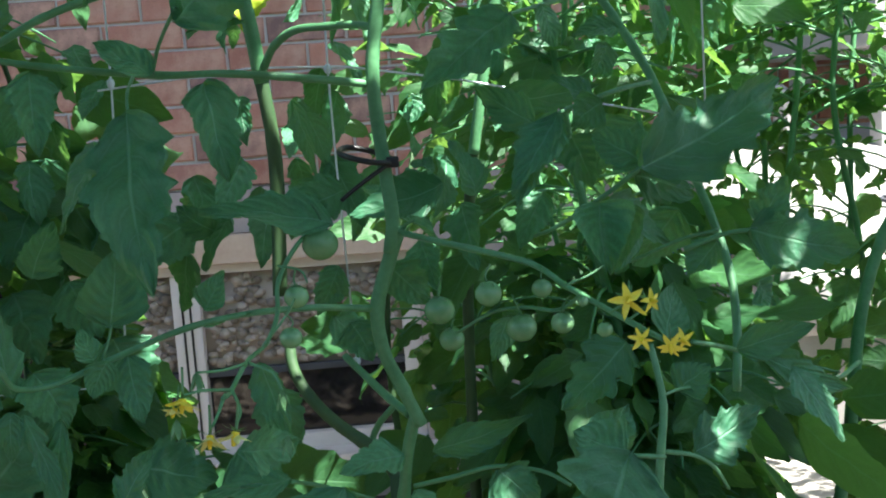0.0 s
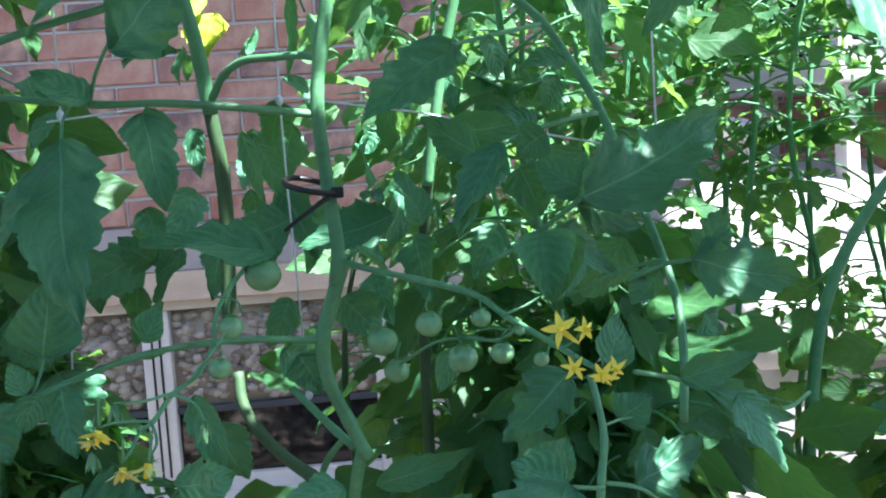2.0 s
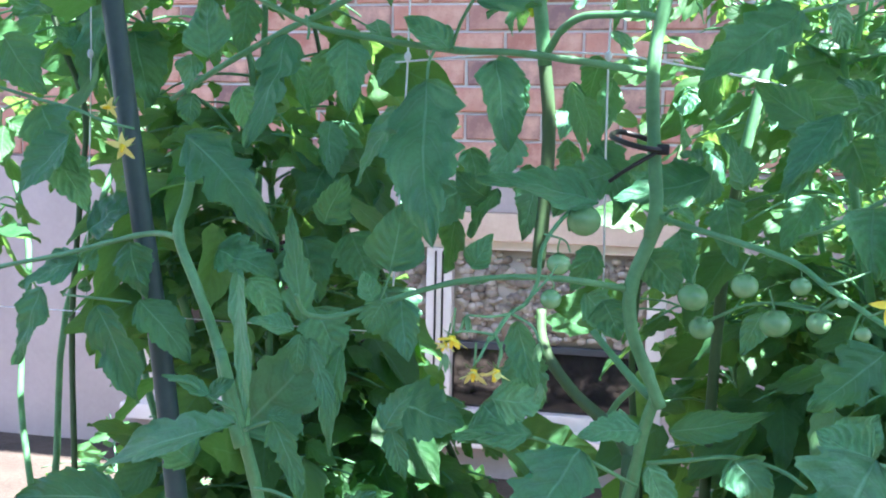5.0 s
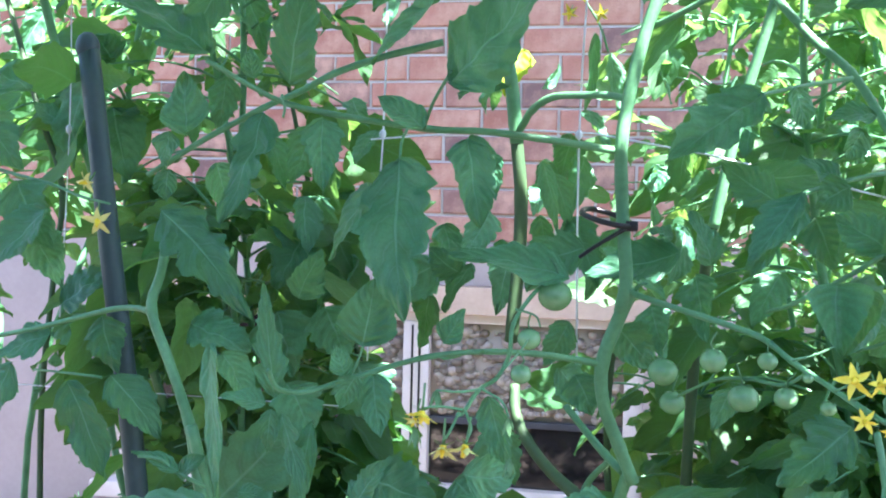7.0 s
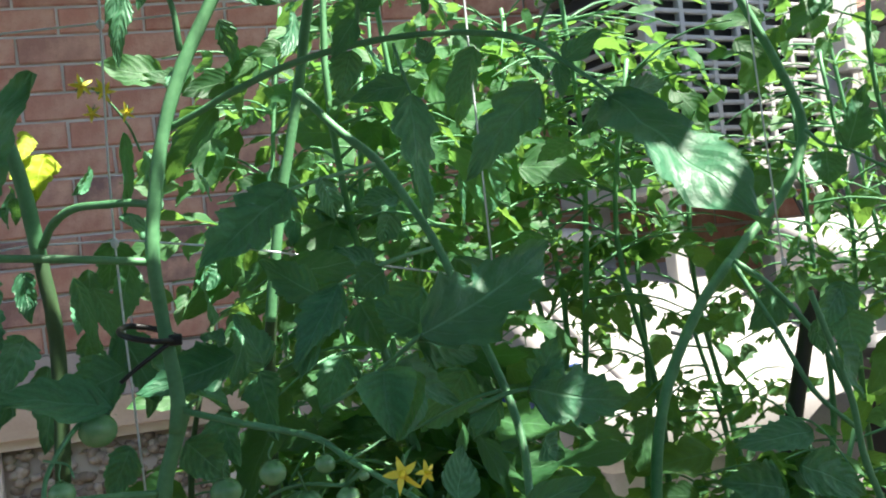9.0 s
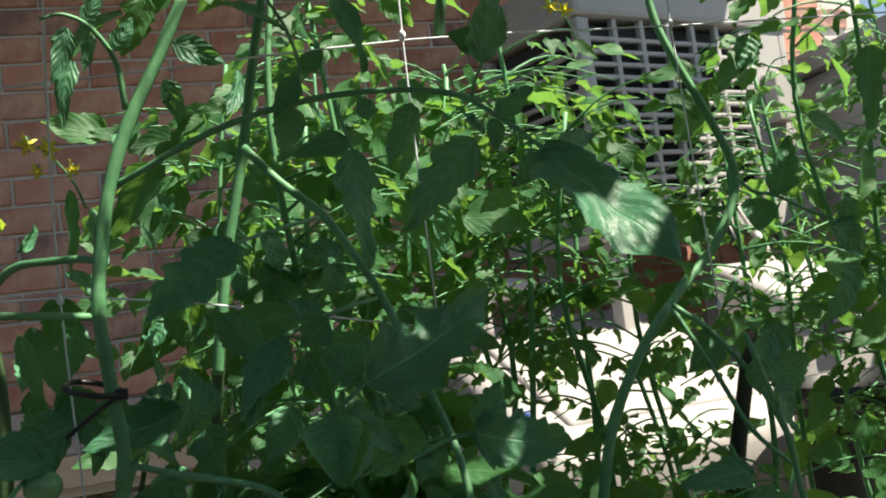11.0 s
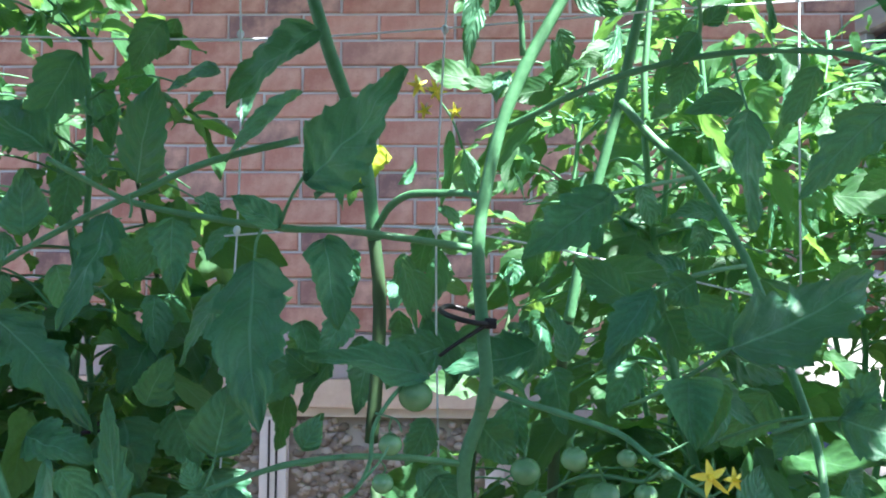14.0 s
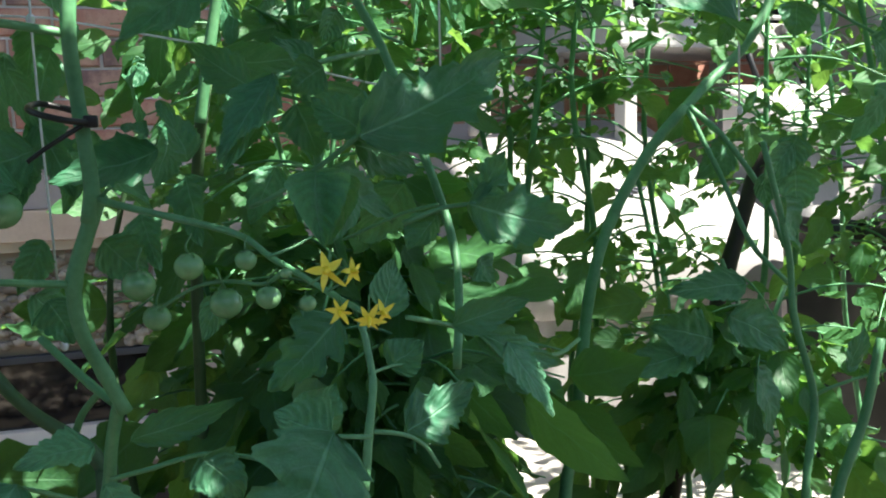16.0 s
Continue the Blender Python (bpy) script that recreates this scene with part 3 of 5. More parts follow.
    faces = [(i * 24 + k, i * 24 + (k + 1) % 24, (i + 1) * 24 + (k + 1) % 24, (i + 1) * 24 + k) for i in range(len(rows) - 1) for k in range(24)]
    part("shell", m.add(verts, faces), BLACK_PLASTIC, ob)
    part("potting_soil", Mesh().add(ring(0.945 * r, z + h * 0.87), [tuple(range(24))]), SOIL, ob)
    return ob


pot((1.28, 1.46, PATIO_Z), 0.15, 0.44, "tall black plastic pot among the tomato plants")
pot((1.62, 1.60, PATIO_Z), 0.18, 0.30, "black plastic pot standing on the concrete")

# ---- netting, stakes, tie ----
net = thing("trellis_netting", (0.05, 0.78, 0), "white string trellis netting with knots", "netting")


def string(points, r=0.0009):
    part("string", pipe(Mesh(), points, r, 5, 3), STRING, net)


NX = (-0.79, -0.50, -0.209, -0.017, 0.278, 0.559, 0.86)
NZ = (1.60, 1.42, 1.229, 1.061, 0.826)
sag = lambda x, z: z + (0.0 if z > 1.5 else (0.035 if z > 1.2 else -0.075 if z > 1.0 else 0.03) * max(0.0, min(1.0, x / 0.35)))
for z in NZ:
    string([(x, 0.78 + 0.012 * math.sin(7 * x + 3 * z), sag(x, z) + 0.004 * math.sin(9 * x + z)) for x in (NX if z > 1.1 else NX[2:5] if z > 0.9 else NX[:3])], 0.0009 if z > 0.9 else 0.0005)
for x in NX:
    string([(x + 0.012 * math.sin(5 * z + 20 * x), 0.78 + 0.012 * math.sin(7 * x + 3 * z), sag(x, z)) for z in (NZ[:-1] if x > 0.1 else NZ)], 0.0009 if x > -0.3 else 0.0006)
    for z in (NZ[:-1] if x > 0.1 else NZ):
        c = (x + 0.012 * math.sin(5 * z + 20 * x), 0.779 + 0.012 * math.sin(7 * x + 3 * z), sag(x, z) + 0.002)
        part("knot", ball(Mesh(), c, 0.0027, 1.6, 6, 8, 0, 0.2), STRING, net)

stake = thing("garden_stake", (-0.33, 0.68, 0), "dark blue-green coated garden stake with a rounded cap", "stake")
part("rod", tube(Mesh(), [(-0.320, 0.68, 0.0), (-0.335, 0.68, 0.40), (-0.365, 0.68, 0.762), (-0.390, 0.68, 0.95), (-0.412, 0.68, 1.118)], 0.0090, 0.0084, 12, 6, 0, False), STAKE_COAT, stake)
part("cap", ball(Mesh(), (-0.4128, 0.68, 1.120), 0.0094, 1.3, 8, 12, 0, 0.0), STAKE_COAT, stake)
cane = thing("garden_cane", (0.55, 1.0, 0), "dark brown bamboo cane with swollen joints and a teal tie", "stake")
part("rod", tube(Mesh(), [(0.48, 1.0, 0.0), (0.56, 1.0, 0.30), (0.608, 1.0, 0.539), (0.65, 1.0, 0.70), (0.68, 1.0, 0.80), (0.717, 1.0, 0.916), (0.728, 1.0, 0.955)], 0.011, 0.009, 12, 5), STAKE_DARK, cane)
part("joint", tube(Mesh(), [(0.632, 1.0, 0.640), (0.636, 1.0, 0.652), (0.640, 1.0, 0.664)], 0.0135, 0.0128, 12, 2, 0, False), STAKE_DARK, cane)
part("wire_tie", pipe(Mesh(), [(0.667 + 0.014 * math.cos(a / 8 * 6.283), 1.0 + 0.014 * math.sin(a / 8 * 6.283), 0.735 + 0.002 * math.sin(a)) for a in range(9)], 0.0016, 6, 3), TEAL_TIE, cane, "teal wire tie")

tie = thing("cable_tie", (0.009, 0.624, 0.990), "black plastic cable tie looped round the vine and string", "cable tie")
part("loop", tube(Mesh(), [(0.0155, 0.6175, 0.9895), (0.004, 0.6085, 0.9905), (-0.010, 0.613, 0.994), (-0.0185, 0.626, 0.998), (-0.014, 0.640, 1.001), (0.0, 0.641, 0.998), (0.012, 0.634, 0.993), (0.0165, 0.624, 0.990)], 0.0019, 0.0019, 8, 4, 0, False), BLACK_PLASTIC, tie)
part("head", slab(Mesh(), (0.0105, 0.6135, 0.9865), (0.0185, 0.6205, 0.9935), 0.0012), BLACK_PLASTIC, tie)
part("tail", tube(Mesh(), [(0.013, 0.6165, 0.990), (0.002, 0.6095, 0.983), (-0.009, 0.606, 0.976), (-0.0185, 0.604, 0.969)], 0.0016, 0.0013, 6, 4, 0, False), BLACK_PLASTIC, tie)
# ---- tomato plants in front ----
main_plant = thing("tomato_plant", (-0.02, 0.70, 0), "green tomato plant tied to netting, with unripe fruit and yellow flowers", "tomato plant", "tomato plants")
second_plant = thing("tomato_plant", (0.10, 0.80, 0), "leafy green tomato plant with a long slanting branch", "tomato plant", "tomato plants")
stake_plant = thing("tomato_plant", (-0.28, 0.62, 0), "green tomato plant beside a dark stake, pale flowers", "tomato plant", "tomato plants")
right_plant = thing("tomato_plant", (0.40, 0.84, 0), "tall tomato plant with a kneed vine, in part sun", "tomato plant", "tomato plants")
back_plant = thing("tomato_plant", (0.02, 0.95, 0), "tomato plant between netting and wall, single leaves in the sun", "tomato plant", "tomato plants")
limb(back_plant, "old_stem", [(0.02, 0.95, 0.0), (0.03, 0.94, 0.45), (0.0, 0.95, 0.80), (0.04, 0.93, 1.0)], 0.0055, 0.002)
limb(back_plant, "old_stem", [(0.02, 0.95, 0.3), (-0.18, 0.96, 0.65), (-0.30, 0.96, 0.95), (-0.36, 0.95, 1.2)], 0.0045, 0.002)
# main vine, tied to the netting
limb(main_plant, "vine", [(0.079, 0.620, 1.243), (0.058, 0.621, 1.201), (0.036, 0.621, 1.160), (0.020, 0.622, 1.119), (0.010, 0.623, 1.074), (0.006, 0.623, 1.039), (0.009, 0.624, 0.990), (0.012, 0.624, 0.955), (0.009, 0.625, 0.933)], 0.0040, 0.0047)
limb(main_plant, "vine", [(0.016, 0.625, 0.949), (0.008, 0.628, 0.928), (-0.002, 0.631, 0.897), (0.000, 0.634, 0.868), (0.011, 0.637, 0.840), (0.021, 0.640, 0.815)], 0.0047, 0.0046)
limb(main_plant, "vine", [(0.018, 0.640, 0.823), (0.011, 0.655, 0.792), (0.006, 0.670, 0.755), (-0.004, 0.685, 0.694), (-0.018, 0.700, 0.559)], 0.0040, 0.0053)
# upper compound leaf, reaching over to the stake
stalk = limb(main_plant, "leaf_stalk", [(0.005, 0.625, 1.039), (-0.019, 0.612, 1.042), (-0.047, 0.599, 1.045), (-0.081, 0.586, 1.048), (-0.113, 0.573, 1.048), (-0.157, 0.559, 1.053), (-0.196, 0.546, 1.060), (-0.217, 0.533, 1.070), (-0.239, 0.520, 1.083)], 0.0026, 0.0015)
leaflet(stalk, (-0.119, 0.520, 1.025), (-0.103, 0.470, 0.938), 0.067, 8, 1, lobes=2)
limb(stalk, "stem", [(-0.124, 0.560, 1.047), (-0.123, 0.540, 1.037), (-0.119, 0.520, 1.023)], 0.0010, 0.0008)
leaflet(stalk, (-0.086, 0.560, 1.042), (-0.074, 0.540, 0.987), 0.045, -12, 2, lobes=1)
leaflet(stalk, (-0.111, 0.550, 1.047), (-0.141, 0.550, 1.065), 0.029, 10, 3)
leaflet(stalk, (-0.206, 0.530, 1.053), (-0.220, 0.500, 0.986), 0.042, 15, 4, lobes=2)
leaflet(stalk, (-0.174, 0.545, 1.051), (-0.166, 0.525, 1.007), 0.034, -10, 5, lobes=1)
leaflet(stalk, (-0.147, 0.560, 1.013), (-0.176, 0.570, 0.963), 0.038, 30, 6, lobes=1)
leaflet(stalk, (-0.249, 0.560, 1.024), (-0.242, 0.570, 0.994), 0.031, -20, 7)
leaflet(stalk, (-0.287, 0.570, 1.020), (-0.288, 0.570, 0.998), 0.022, 10, 8)
limb(stalk, "stem", [(-0.195, 0.530, 1.064), (-0.193, 0.530, 1.056), (-0.194, 0.530, 1.050)], 0.0009, 0.0008)
leaflet(stalk, (-0.190, 0.530, 1.070), (-0.172, 0.510, 1.127), 0.045, -8, 9, lobes=1)
leaflet(stalk, (-0.237, 0.520, 1.087), (-0.315, 0.540, 1.131), 0.054, 15, 10, lobes=2)
leaflet(stalk, (-0.265, 0.550, 1.041), (-0.271, 0.560, 1.082), 0.035, -10, 11)
leaflet(stalk, (-0.282, 0.560, 1.044), (-0.286, 0.560, 1.019), 0.023, 18, 12)
leaflet(stalk, (-0.217, 0.540, 1.075), (-0.219, 0.540, 1.094), 0.015, 0, 13)
# broad leaflet standing above the stalk
limb(stalk, "stem", [(-0.114, 0.560, 1.047), (-0.105, 0.545, 1.062), (-0.092, 0.530, 1.078)], 0.0012, 0.0009)
leaflet(stalk, (-0.092, 0.530, 1.071), (-0.034, 0.500, 1.130), 0.074, -8, 14, lobes=1, fold=0.08)
leaflet(stalk, (-0.088, 0.530, 1.064), (-0.056, 0.520, 1.068), 0.023, -20, 15, lobes=1)
# brownish branch crossing behind
stalk = limb(main_plant, "branch", [(-0.122, 0.660, 1.118), (-0.166, 0.657, 1.107), (-0.200, 0.653, 1.095), (-0.226, 0.650, 1.081), (-0.252, 0.647, 1.069), (-0.296, 0.643, 1.045), (-0.339, 0.640, 1.018)], 0.0026, 0.0020)
leaflet(stalk, (-0.113, 0.620, 1.144), (-0.169, 0.640, 1.099), 0.043, 20, 16, lobes=1)
leaflet(stalk, (-0.215, 0.640, 1.199), (-0.243, 0.660, 1.167), 0.036, -20, 17, lobes=1)
leaflet(stalk, (-0.112, 0.680, 1.203), (-0.186, 0.700, 1.150), 0.064, 10, 18, lobes=1)
leaflet(stalk, (-0.180, 0.660, 1.169), (-0.217, 0.660, 1.153), 0.033, 20, 19)
leaflet(stalk, (-0.257, 0.600, 1.165), (-0.291, 0.600, 1.107), 0.045, -15, 20, lobes=1)
# side shoot curling off the vine to an older dark stem
limb(main_plant, "branch", [(0.010, 0.630, 1.074), (-0.005, 0.648, 1.079), (-0.021, 0.666, 1.081), (-0.044, 0.684, 1.082), (-0.060, 0.702, 1.075), (-0.071, 0.720, 1.062)], 0.0023, 0.0030)
limb(main_plant, "vine", [(-0.136, 0.72, 1.279), (-0.112, 0.72, 1.202), (-0.094, 0.72, 1.153), (-0.081, 0.72, 1.109), (-0.074, 0.725, 1.051)], 0.0052, 0.0056)
limb(main_plant, "old_stem", [(-0.081, 0.72, 1.109), (-0.074, 0.725, 1.051), (-0.070, 0.730, 1.008), (-0.071, 0.735, 0.960), (-0.076, 0.740, 0.894)], 0.0050, 0.0056)
leaflet(main_plant, (-0.053, 0.720, 1.038), (-0.040, 0.720, 0.982), 0.025, 35, 22, lobes=1)
# arching leaf with a big hanging end leaflet
stalk = limb(main_plant, "leaf_stalk", [(0.024, 0.625, 1.121), (0.046, 0.610, 1.129), (0.063, 0.595, 1.135), (0.100, 0.580, 1.147), (0.145, 0.565, 1.154), (0.187, 0.550, 1.153), (0.218, 0.535, 1.146), (0.237, 0.520, 1.135)], 0.0023, 0.0018)
limb(stalk, "stem", [(0.223, 0.530, 1.143), (0.227, 0.510, 1.134), (0.235, 0.490, 1.118), (0.241, 0.470, 1.103), (0.243, 0.450, 1.089)], 0.0017, 0.0011)
leaflet(stalk, (0.241, 0.450, 1.091), (0.275, 0.380, 1.016), 0.074, 4, 23, lobes=1)
leaflet(stalk, (0.234, 0.490, 1.119), (0.258, 0.490, 1.134), 0.018, -10, 24)
leaflet(stalk, (0.231, 0.490, 1.118), (0.231, 0.490, 1.098), 0.012, 10, 25)
leaflet(stalk, (0.244, 0.460, 1.089), (0.222, 0.450, 1.072), 0.017, -15, 26)
leaflet(stalk, (0.246, 0.455, 1.086), (0.243, 0.455, 1.073), 0.010, 0, 27)
leaflet(stalk, (0.248, 0.450, 1.089), (0.282, 0.470, 1.100), 0.020, 25, 28, lobes=1)
leaflet(stalk, (0.227, 0.510, 1.110), (0.178, 0.510, 1.060), 0.041, -10, 29, lobes=2)
limb(stalk, "stem", [(0.231, 0.520, 1.136), (0.231, 0.510, 1.145), (0.234, 0.500, 1.154)], 0.0012, 0.0010)
leaflet(stalk, (0.233, 0.500, 1.153), (0.238, 0.480, 1.199), 0.042, 10, 30, lobes=1)
leaflet(stalk, (0.233, 0.500, 1.162), (0.214, 0.500, 1.171), 0.019, -20, 31)
limb(stalk, "stem", [(0.136, 0.560, 1.159), (0.136, 0.550, 1.173), (0.129, 0.540, 1.191), (0.118, 0.530, 1.206)], 0.0014, 0.0009)
leaflet(stalk, (0.127, 0.530, 1.186), (0.091, 0.530, 1.204), 0.031, 20, 32, lobes=1)
leaflet(stalk, (0.160, 0.540, 1.212), (0.168, 0.520, 1.156), 0.026, -15, 33, lobes=1)
leaflet(stalk, (0.138, 0.550, 1.168), (0.152, 0.550, 1.180), 0.015, 10, 34)
leaflet(stalk, (0.134, 0.550, 1.163), (0.118, 0.550, 1.141), 0.016, -10, 35)
limb(stalk, "stem", [(0.156, 0.555, 1.149), (0.157, 0.548, 1.135), (0.160, 0.540, 1.115)], 0.0011, 0.0008)
leaflet(stalk, (0.160, 0.540, 1.115), (0.157, 0.520, 1.043), 0.040, -12, 36, lobes=2)
leaflet(stalk, (0.133, 0.570, 1.150), (0.123, 0.570, 1.122), 0.026, 10, 37, lobes=1)
leaflet(stalk, (0.161, 0.550, 1.123), (0.126, 0.550, 1.116), 0.021, -15, 38)
leaflet(stalk, (0.204, 0.550, 1.143), (0.183, 0.550, 1.106), 0.026, 20, 39, lobes=1)
leaflet(stalk, (0.174, 0.550, 1.135), (0.169, 0.550, 1.152), 0.016, 0, 40)
leaflet(stalk, (0.232, 0.510, 1.113), (0.220, 0.510, 1.127), 0.019, 12, 41)
# second vine behind, with its long slanting branch
limb(second_plant, "vine", [(0.153, 0.780, 1.300), (0.137, 0.783, 1.234), (0.125, 0.787, 1.178), (0.113, 0.790, 1.131), (0.102, 0.793, 1.089), (0.088, 0.797, 1.018), (0.083, 0.800, 0.989)], 0.0043, 0.0046)
limb(second_plant, "old_stem", [(0.089, 0.800, 1.018), (0.083, 0.825, 0.974), (0.078, 0.850, 0.908), (0.075, 0.875, 0.803), (0.073, 0.900, 0.590)], 0.0046, 0.0053)
limb(second_plant, "branch", [(0.121, 0.760, 1.167), (0.144, 0.742, 1.134), (0.169, 0.724, 1.105), (0.185, 0.706, 1.073), (0.200, 0.688, 1.036), (0.209, 0.670, 1.000), (0.217, 0.652, 0.965), (0.224, 0.634, 0.931), (0.226, 0.616, 0.902), (0.222, 0.598, 0.874), (0.214, 0.580, 0.837)], 0.0035, 0.0026)
stalk = limb(second_plant, "leaf_stalk", [(0.160, 0.680, 1.095), (0.121, 0.640, 1.084), (0.088, 0.600, 1.073)], 0.0017, 0.0012)
leaflet(stalk, (0.090, 0.600, 1.074), (0.032, 0.570, 1.028), 0.060, 8, 42, lobes=2)
leaflet(stalk, (0.115, 0.630, 1.082), (0.121, 0.630, 1.054), 0.025, -10, 43)
leaflet(stalk, (0.172, 0.660, 1.068), (0.140, 0.660, 1.064), 0.026, 12, 44)
leaflet(stalk, (0.166, 0.670, 1.059), (0.156, 0.670, 1.037), 0.025, -20, 45)
stalk = limb(second_plant, "leaf_stalk", [(0.186, 0.640, 1.030), (0.157, 0.620, 1.025), (0.120, 0.600, 1.014), (0.099, 0.580, 1.003), (0.086, 0.560, 0.987)], 0.0017, 0.0011)
leaflet(stalk, (0.111, 0.570, 1.013), (0.081, 0.550, 0.961), 0.033, 30, 46, lobes=1)
leaflet(stalk, (0.102, 0.600, 1.007), (0.070, 0.630, 1.033), 0.034, -30, 47, lobes=1)
leaflet(stalk, (0.143, 0.620, 1.018), (0.117, 0.620, 1.037), 0.027, 10, 48)
stalk = limb(second_plant, "leaf_stalk", [(0.202, 0.570, 0.938), (0.184, 0.580, 0.933), (0.159, 0.590, 0.922), (0.151, 0.600, 0.917)], 0.0012, 0.0009)
stalk = limb(second_plant, "leaf_stalk", [(0.178, 0.560, 0.929), (0.200, 0.555, 0.937), (0.218, 0.550, 0.939)], 0.0017, 0.0013)
leaflet(stalk, (0.213, 0.550, 0.939), (0.277, 0.550, 0.923), 0.060, 10, 49, lobes=2)
leaflet(stalk, (0.219, 0.550, 0.941), (0.236, 0.550, 0.968), 0.031, -15, 50, lobes=2)
leaflet(stalk, (0.198, 0.560, 0.933), (0.179, 0.560, 0.913), 0.028, 20, 51, lobes=1)
leaflet(stalk, (0.229, 0.580, 0.903), (0.239, 0.580, 0.888), 0.029, -10, 52)
# spread leaflet with pale ribs
stalk = limb(main_plant, "leaf_stalk", [(0.098, 0.600, 0.939), (0.110, 0.583, 0.946), (0.133, 0.567, 0.962), (0.153, 0.550, 0.979)], 0.0012, 0.0015)
leaflet(stalk, (0.151, 0.550, 0.978), (0.259, 0.610, 1.025), 0.069, 6, 53, lobes=2)
leaflet(stalk, (0.161, 0.570, 0.980), (0.134, 0.590, 1.000), 0.037, -14, 54, lobes=1)
leaflet(stalk, (0.156, 0.580, 0.973), (0.198, 0.600, 0.957), 0.040, 20, 55, lobes=1)
leaflet(stalk, (0.130, 0.560, 0.960), (0.130, 0.540, 0.921), 0.041, 10, 56, fold=1.1)
leaflet(stalk, (0.145, 0.555, 0.958), (0.131, 0.535, 0.923), 0.024, -50, 57, fold=1.0)
leaflet(stalk, (0.145, 0.600, 0.957), (0.189, 0.630, 0.922), 0.041, -10, 58, lobes=1)
# fruit truss
truss = limb(main_plant, "truss_stalk", [(0.017, 0.615, 0.946), (0.036, 0.589, 0.942), (0.054, 0.562, 0.939), (0.085, 0.536, 0.931), (0.098, 0.509, 0.922), (0.110, 0.483, 0.915), (0.119, 0.456, 0.910), (0.124, 0.430, 0.908)], 0.0022, 0.0012)
limb(truss, "stem", [(0.105, 0.500, 0.918), (0.095, 0.515, 0.908), (0.080, 0.530, 0.908), (0.063, 0.545, 0.904), (0.044, 0.560, 0.891)], 0.0011, 0.0009)
limb(main_plant, "stem", [(0.016, 0.620, 0.946), (0.021, 0.610, 0.952), (0.025, 0.600, 0.954)], 0.0017, 0.0006)
tomato(truss, (0.060, 0.530, 0.917), 0.0072, 921)
tomato(truss, (0.035, 0.570, 0.903), 0.0088, 835)
tomato(truss, (0.077, 0.530, 0.897), 0.0082, 983)
tomato(truss, (0.096, 0.510, 0.902), 0.0061, 1054)
tomato(truss, (0.086, 0.510, 0.921), 0.0052, 1016)
tomato(truss, (0.109, 0.470, 0.905), 0.0038, 1127)
tomato(truss, (0.101, 0.480, 0.918), 0.0027, 1088)
tomato(truss, (0.043, 0.600, 0.879), 0.0078, 858)
flower(truss, (0.112, 0.435, 0.925), 0.0098, 1)
flower(truss, (0.124, 0.440, 0.923), 0.0068, 2)
flower(truss, (0.116, 0.430, 0.908), 0.0064, 3)
flower(truss, (0.126, 0.420, 0.906), 0.0075, 4)
flower(truss, (0.133, 0.425, 0.907), 0.0061, 5)
limb(truss, "stem", [(0.107, 0.450, 0.917), (0.111, 0.444, 0.921), (0.113, 0.437, 0.925)], 0.0006, 0.0005)
limb(truss, "stem", [(0.113, 0.440, 0.915), (0.120, 0.441, 0.919), (0.125, 0.442, 0.922)], 0.0006, 0.0005)
limb(truss, "stem", [(0.120, 0.432, 0.910), (0.116, 0.432, 0.908)], 0.0006, 0.0005)
limb(truss, "stem", [(0.124, 0.430, 0.908), (0.126, 0.422, 0.906)], 0.0006, 0.0005)
limb(truss, "stem", [(0.095, 0.490, 0.925), (0.107, 0.495, 0.928), (0.117, 0.500, 0.932)], 0.0008, 0.0005)
# lower compound leaf crossing the window
stalk = limb(main_plant, "leaf_stalk", [(-0.004, 0.630, 0.897), (-0.026, 0.614, 0.902), (-0.045, 0.598, 0.906), (-0.077, 0.581, 0.908), (-0.110, 0.565, 0.905), (-0.148, 0.549, 0.894), (-0.174, 0.532, 0.886), (-0.188, 0.516, 0.889), (-0.189, 0.500, 0.903)], 0.0023, 0.0015)
leaflet(stalk, (-0.142, 0.530, 0.915), (-0.135, 0.530, 0.956), 0.040, 8, 59)
limb(stalk, "stem", [(-0.148, 0.530, 0.897), (-0.143, 0.530, 0.909), (-0.141, 0.530, 0.916)], 0.0008, 0.0007)
leaflet(stalk, (-0.100, 0.570, 0.914), (-0.087, 0.570, 0.936), 0.022, -8, 60)
leaflet(stalk, (-0.152, 0.530, 0.897), (-0.159, 0.530, 0.915), 0.018, 12, 61)
leaflet(stalk, (-0.145, 0.530, 0.897), (-0.155, 0.530, 0.877), 0.020, -14, 62)
leaflet(stalk, (-0.137, 0.540, 0.897), (-0.129, 0.530, 0.861), 0.031, 10, 63, lobes=1)
leaflet(stalk, (-0.075, 0.580, 0.908), (-0.114, 0.600, 0.899), 0.018, 35, 64)
leaflet(stalk, (-0.192, 0.520, 0.883), (-0.200, 0.520, 0.951), 0.028, -15, 65, lobes=2)
leaflet(stalk, (-0.188, 0.520, 0.874), (-0.169, 0.510, 0.823), 0.021, 20, 66, lobes=2)
leaflet(stalk, (-0.194, 0.520, 0.876), (-0.196, 0.520, 0.849), 0.018, 0, 67, lobes=1)
leaflet(stalk, (-0.198, 0.520, 0.878), (-0.227, 0.520, 0.882), 0.019, 20, 68)
leaflet(stalk, (-0.247, 0.550, 0.909), (-0.226, 0.520, 0.817), 0.034, 38, 69, lobes=1)
leaflet(stalk, (-0.243, 0.560, 0.902), (-0.225, 0.560, 0.868), 0.030, -25, 70)
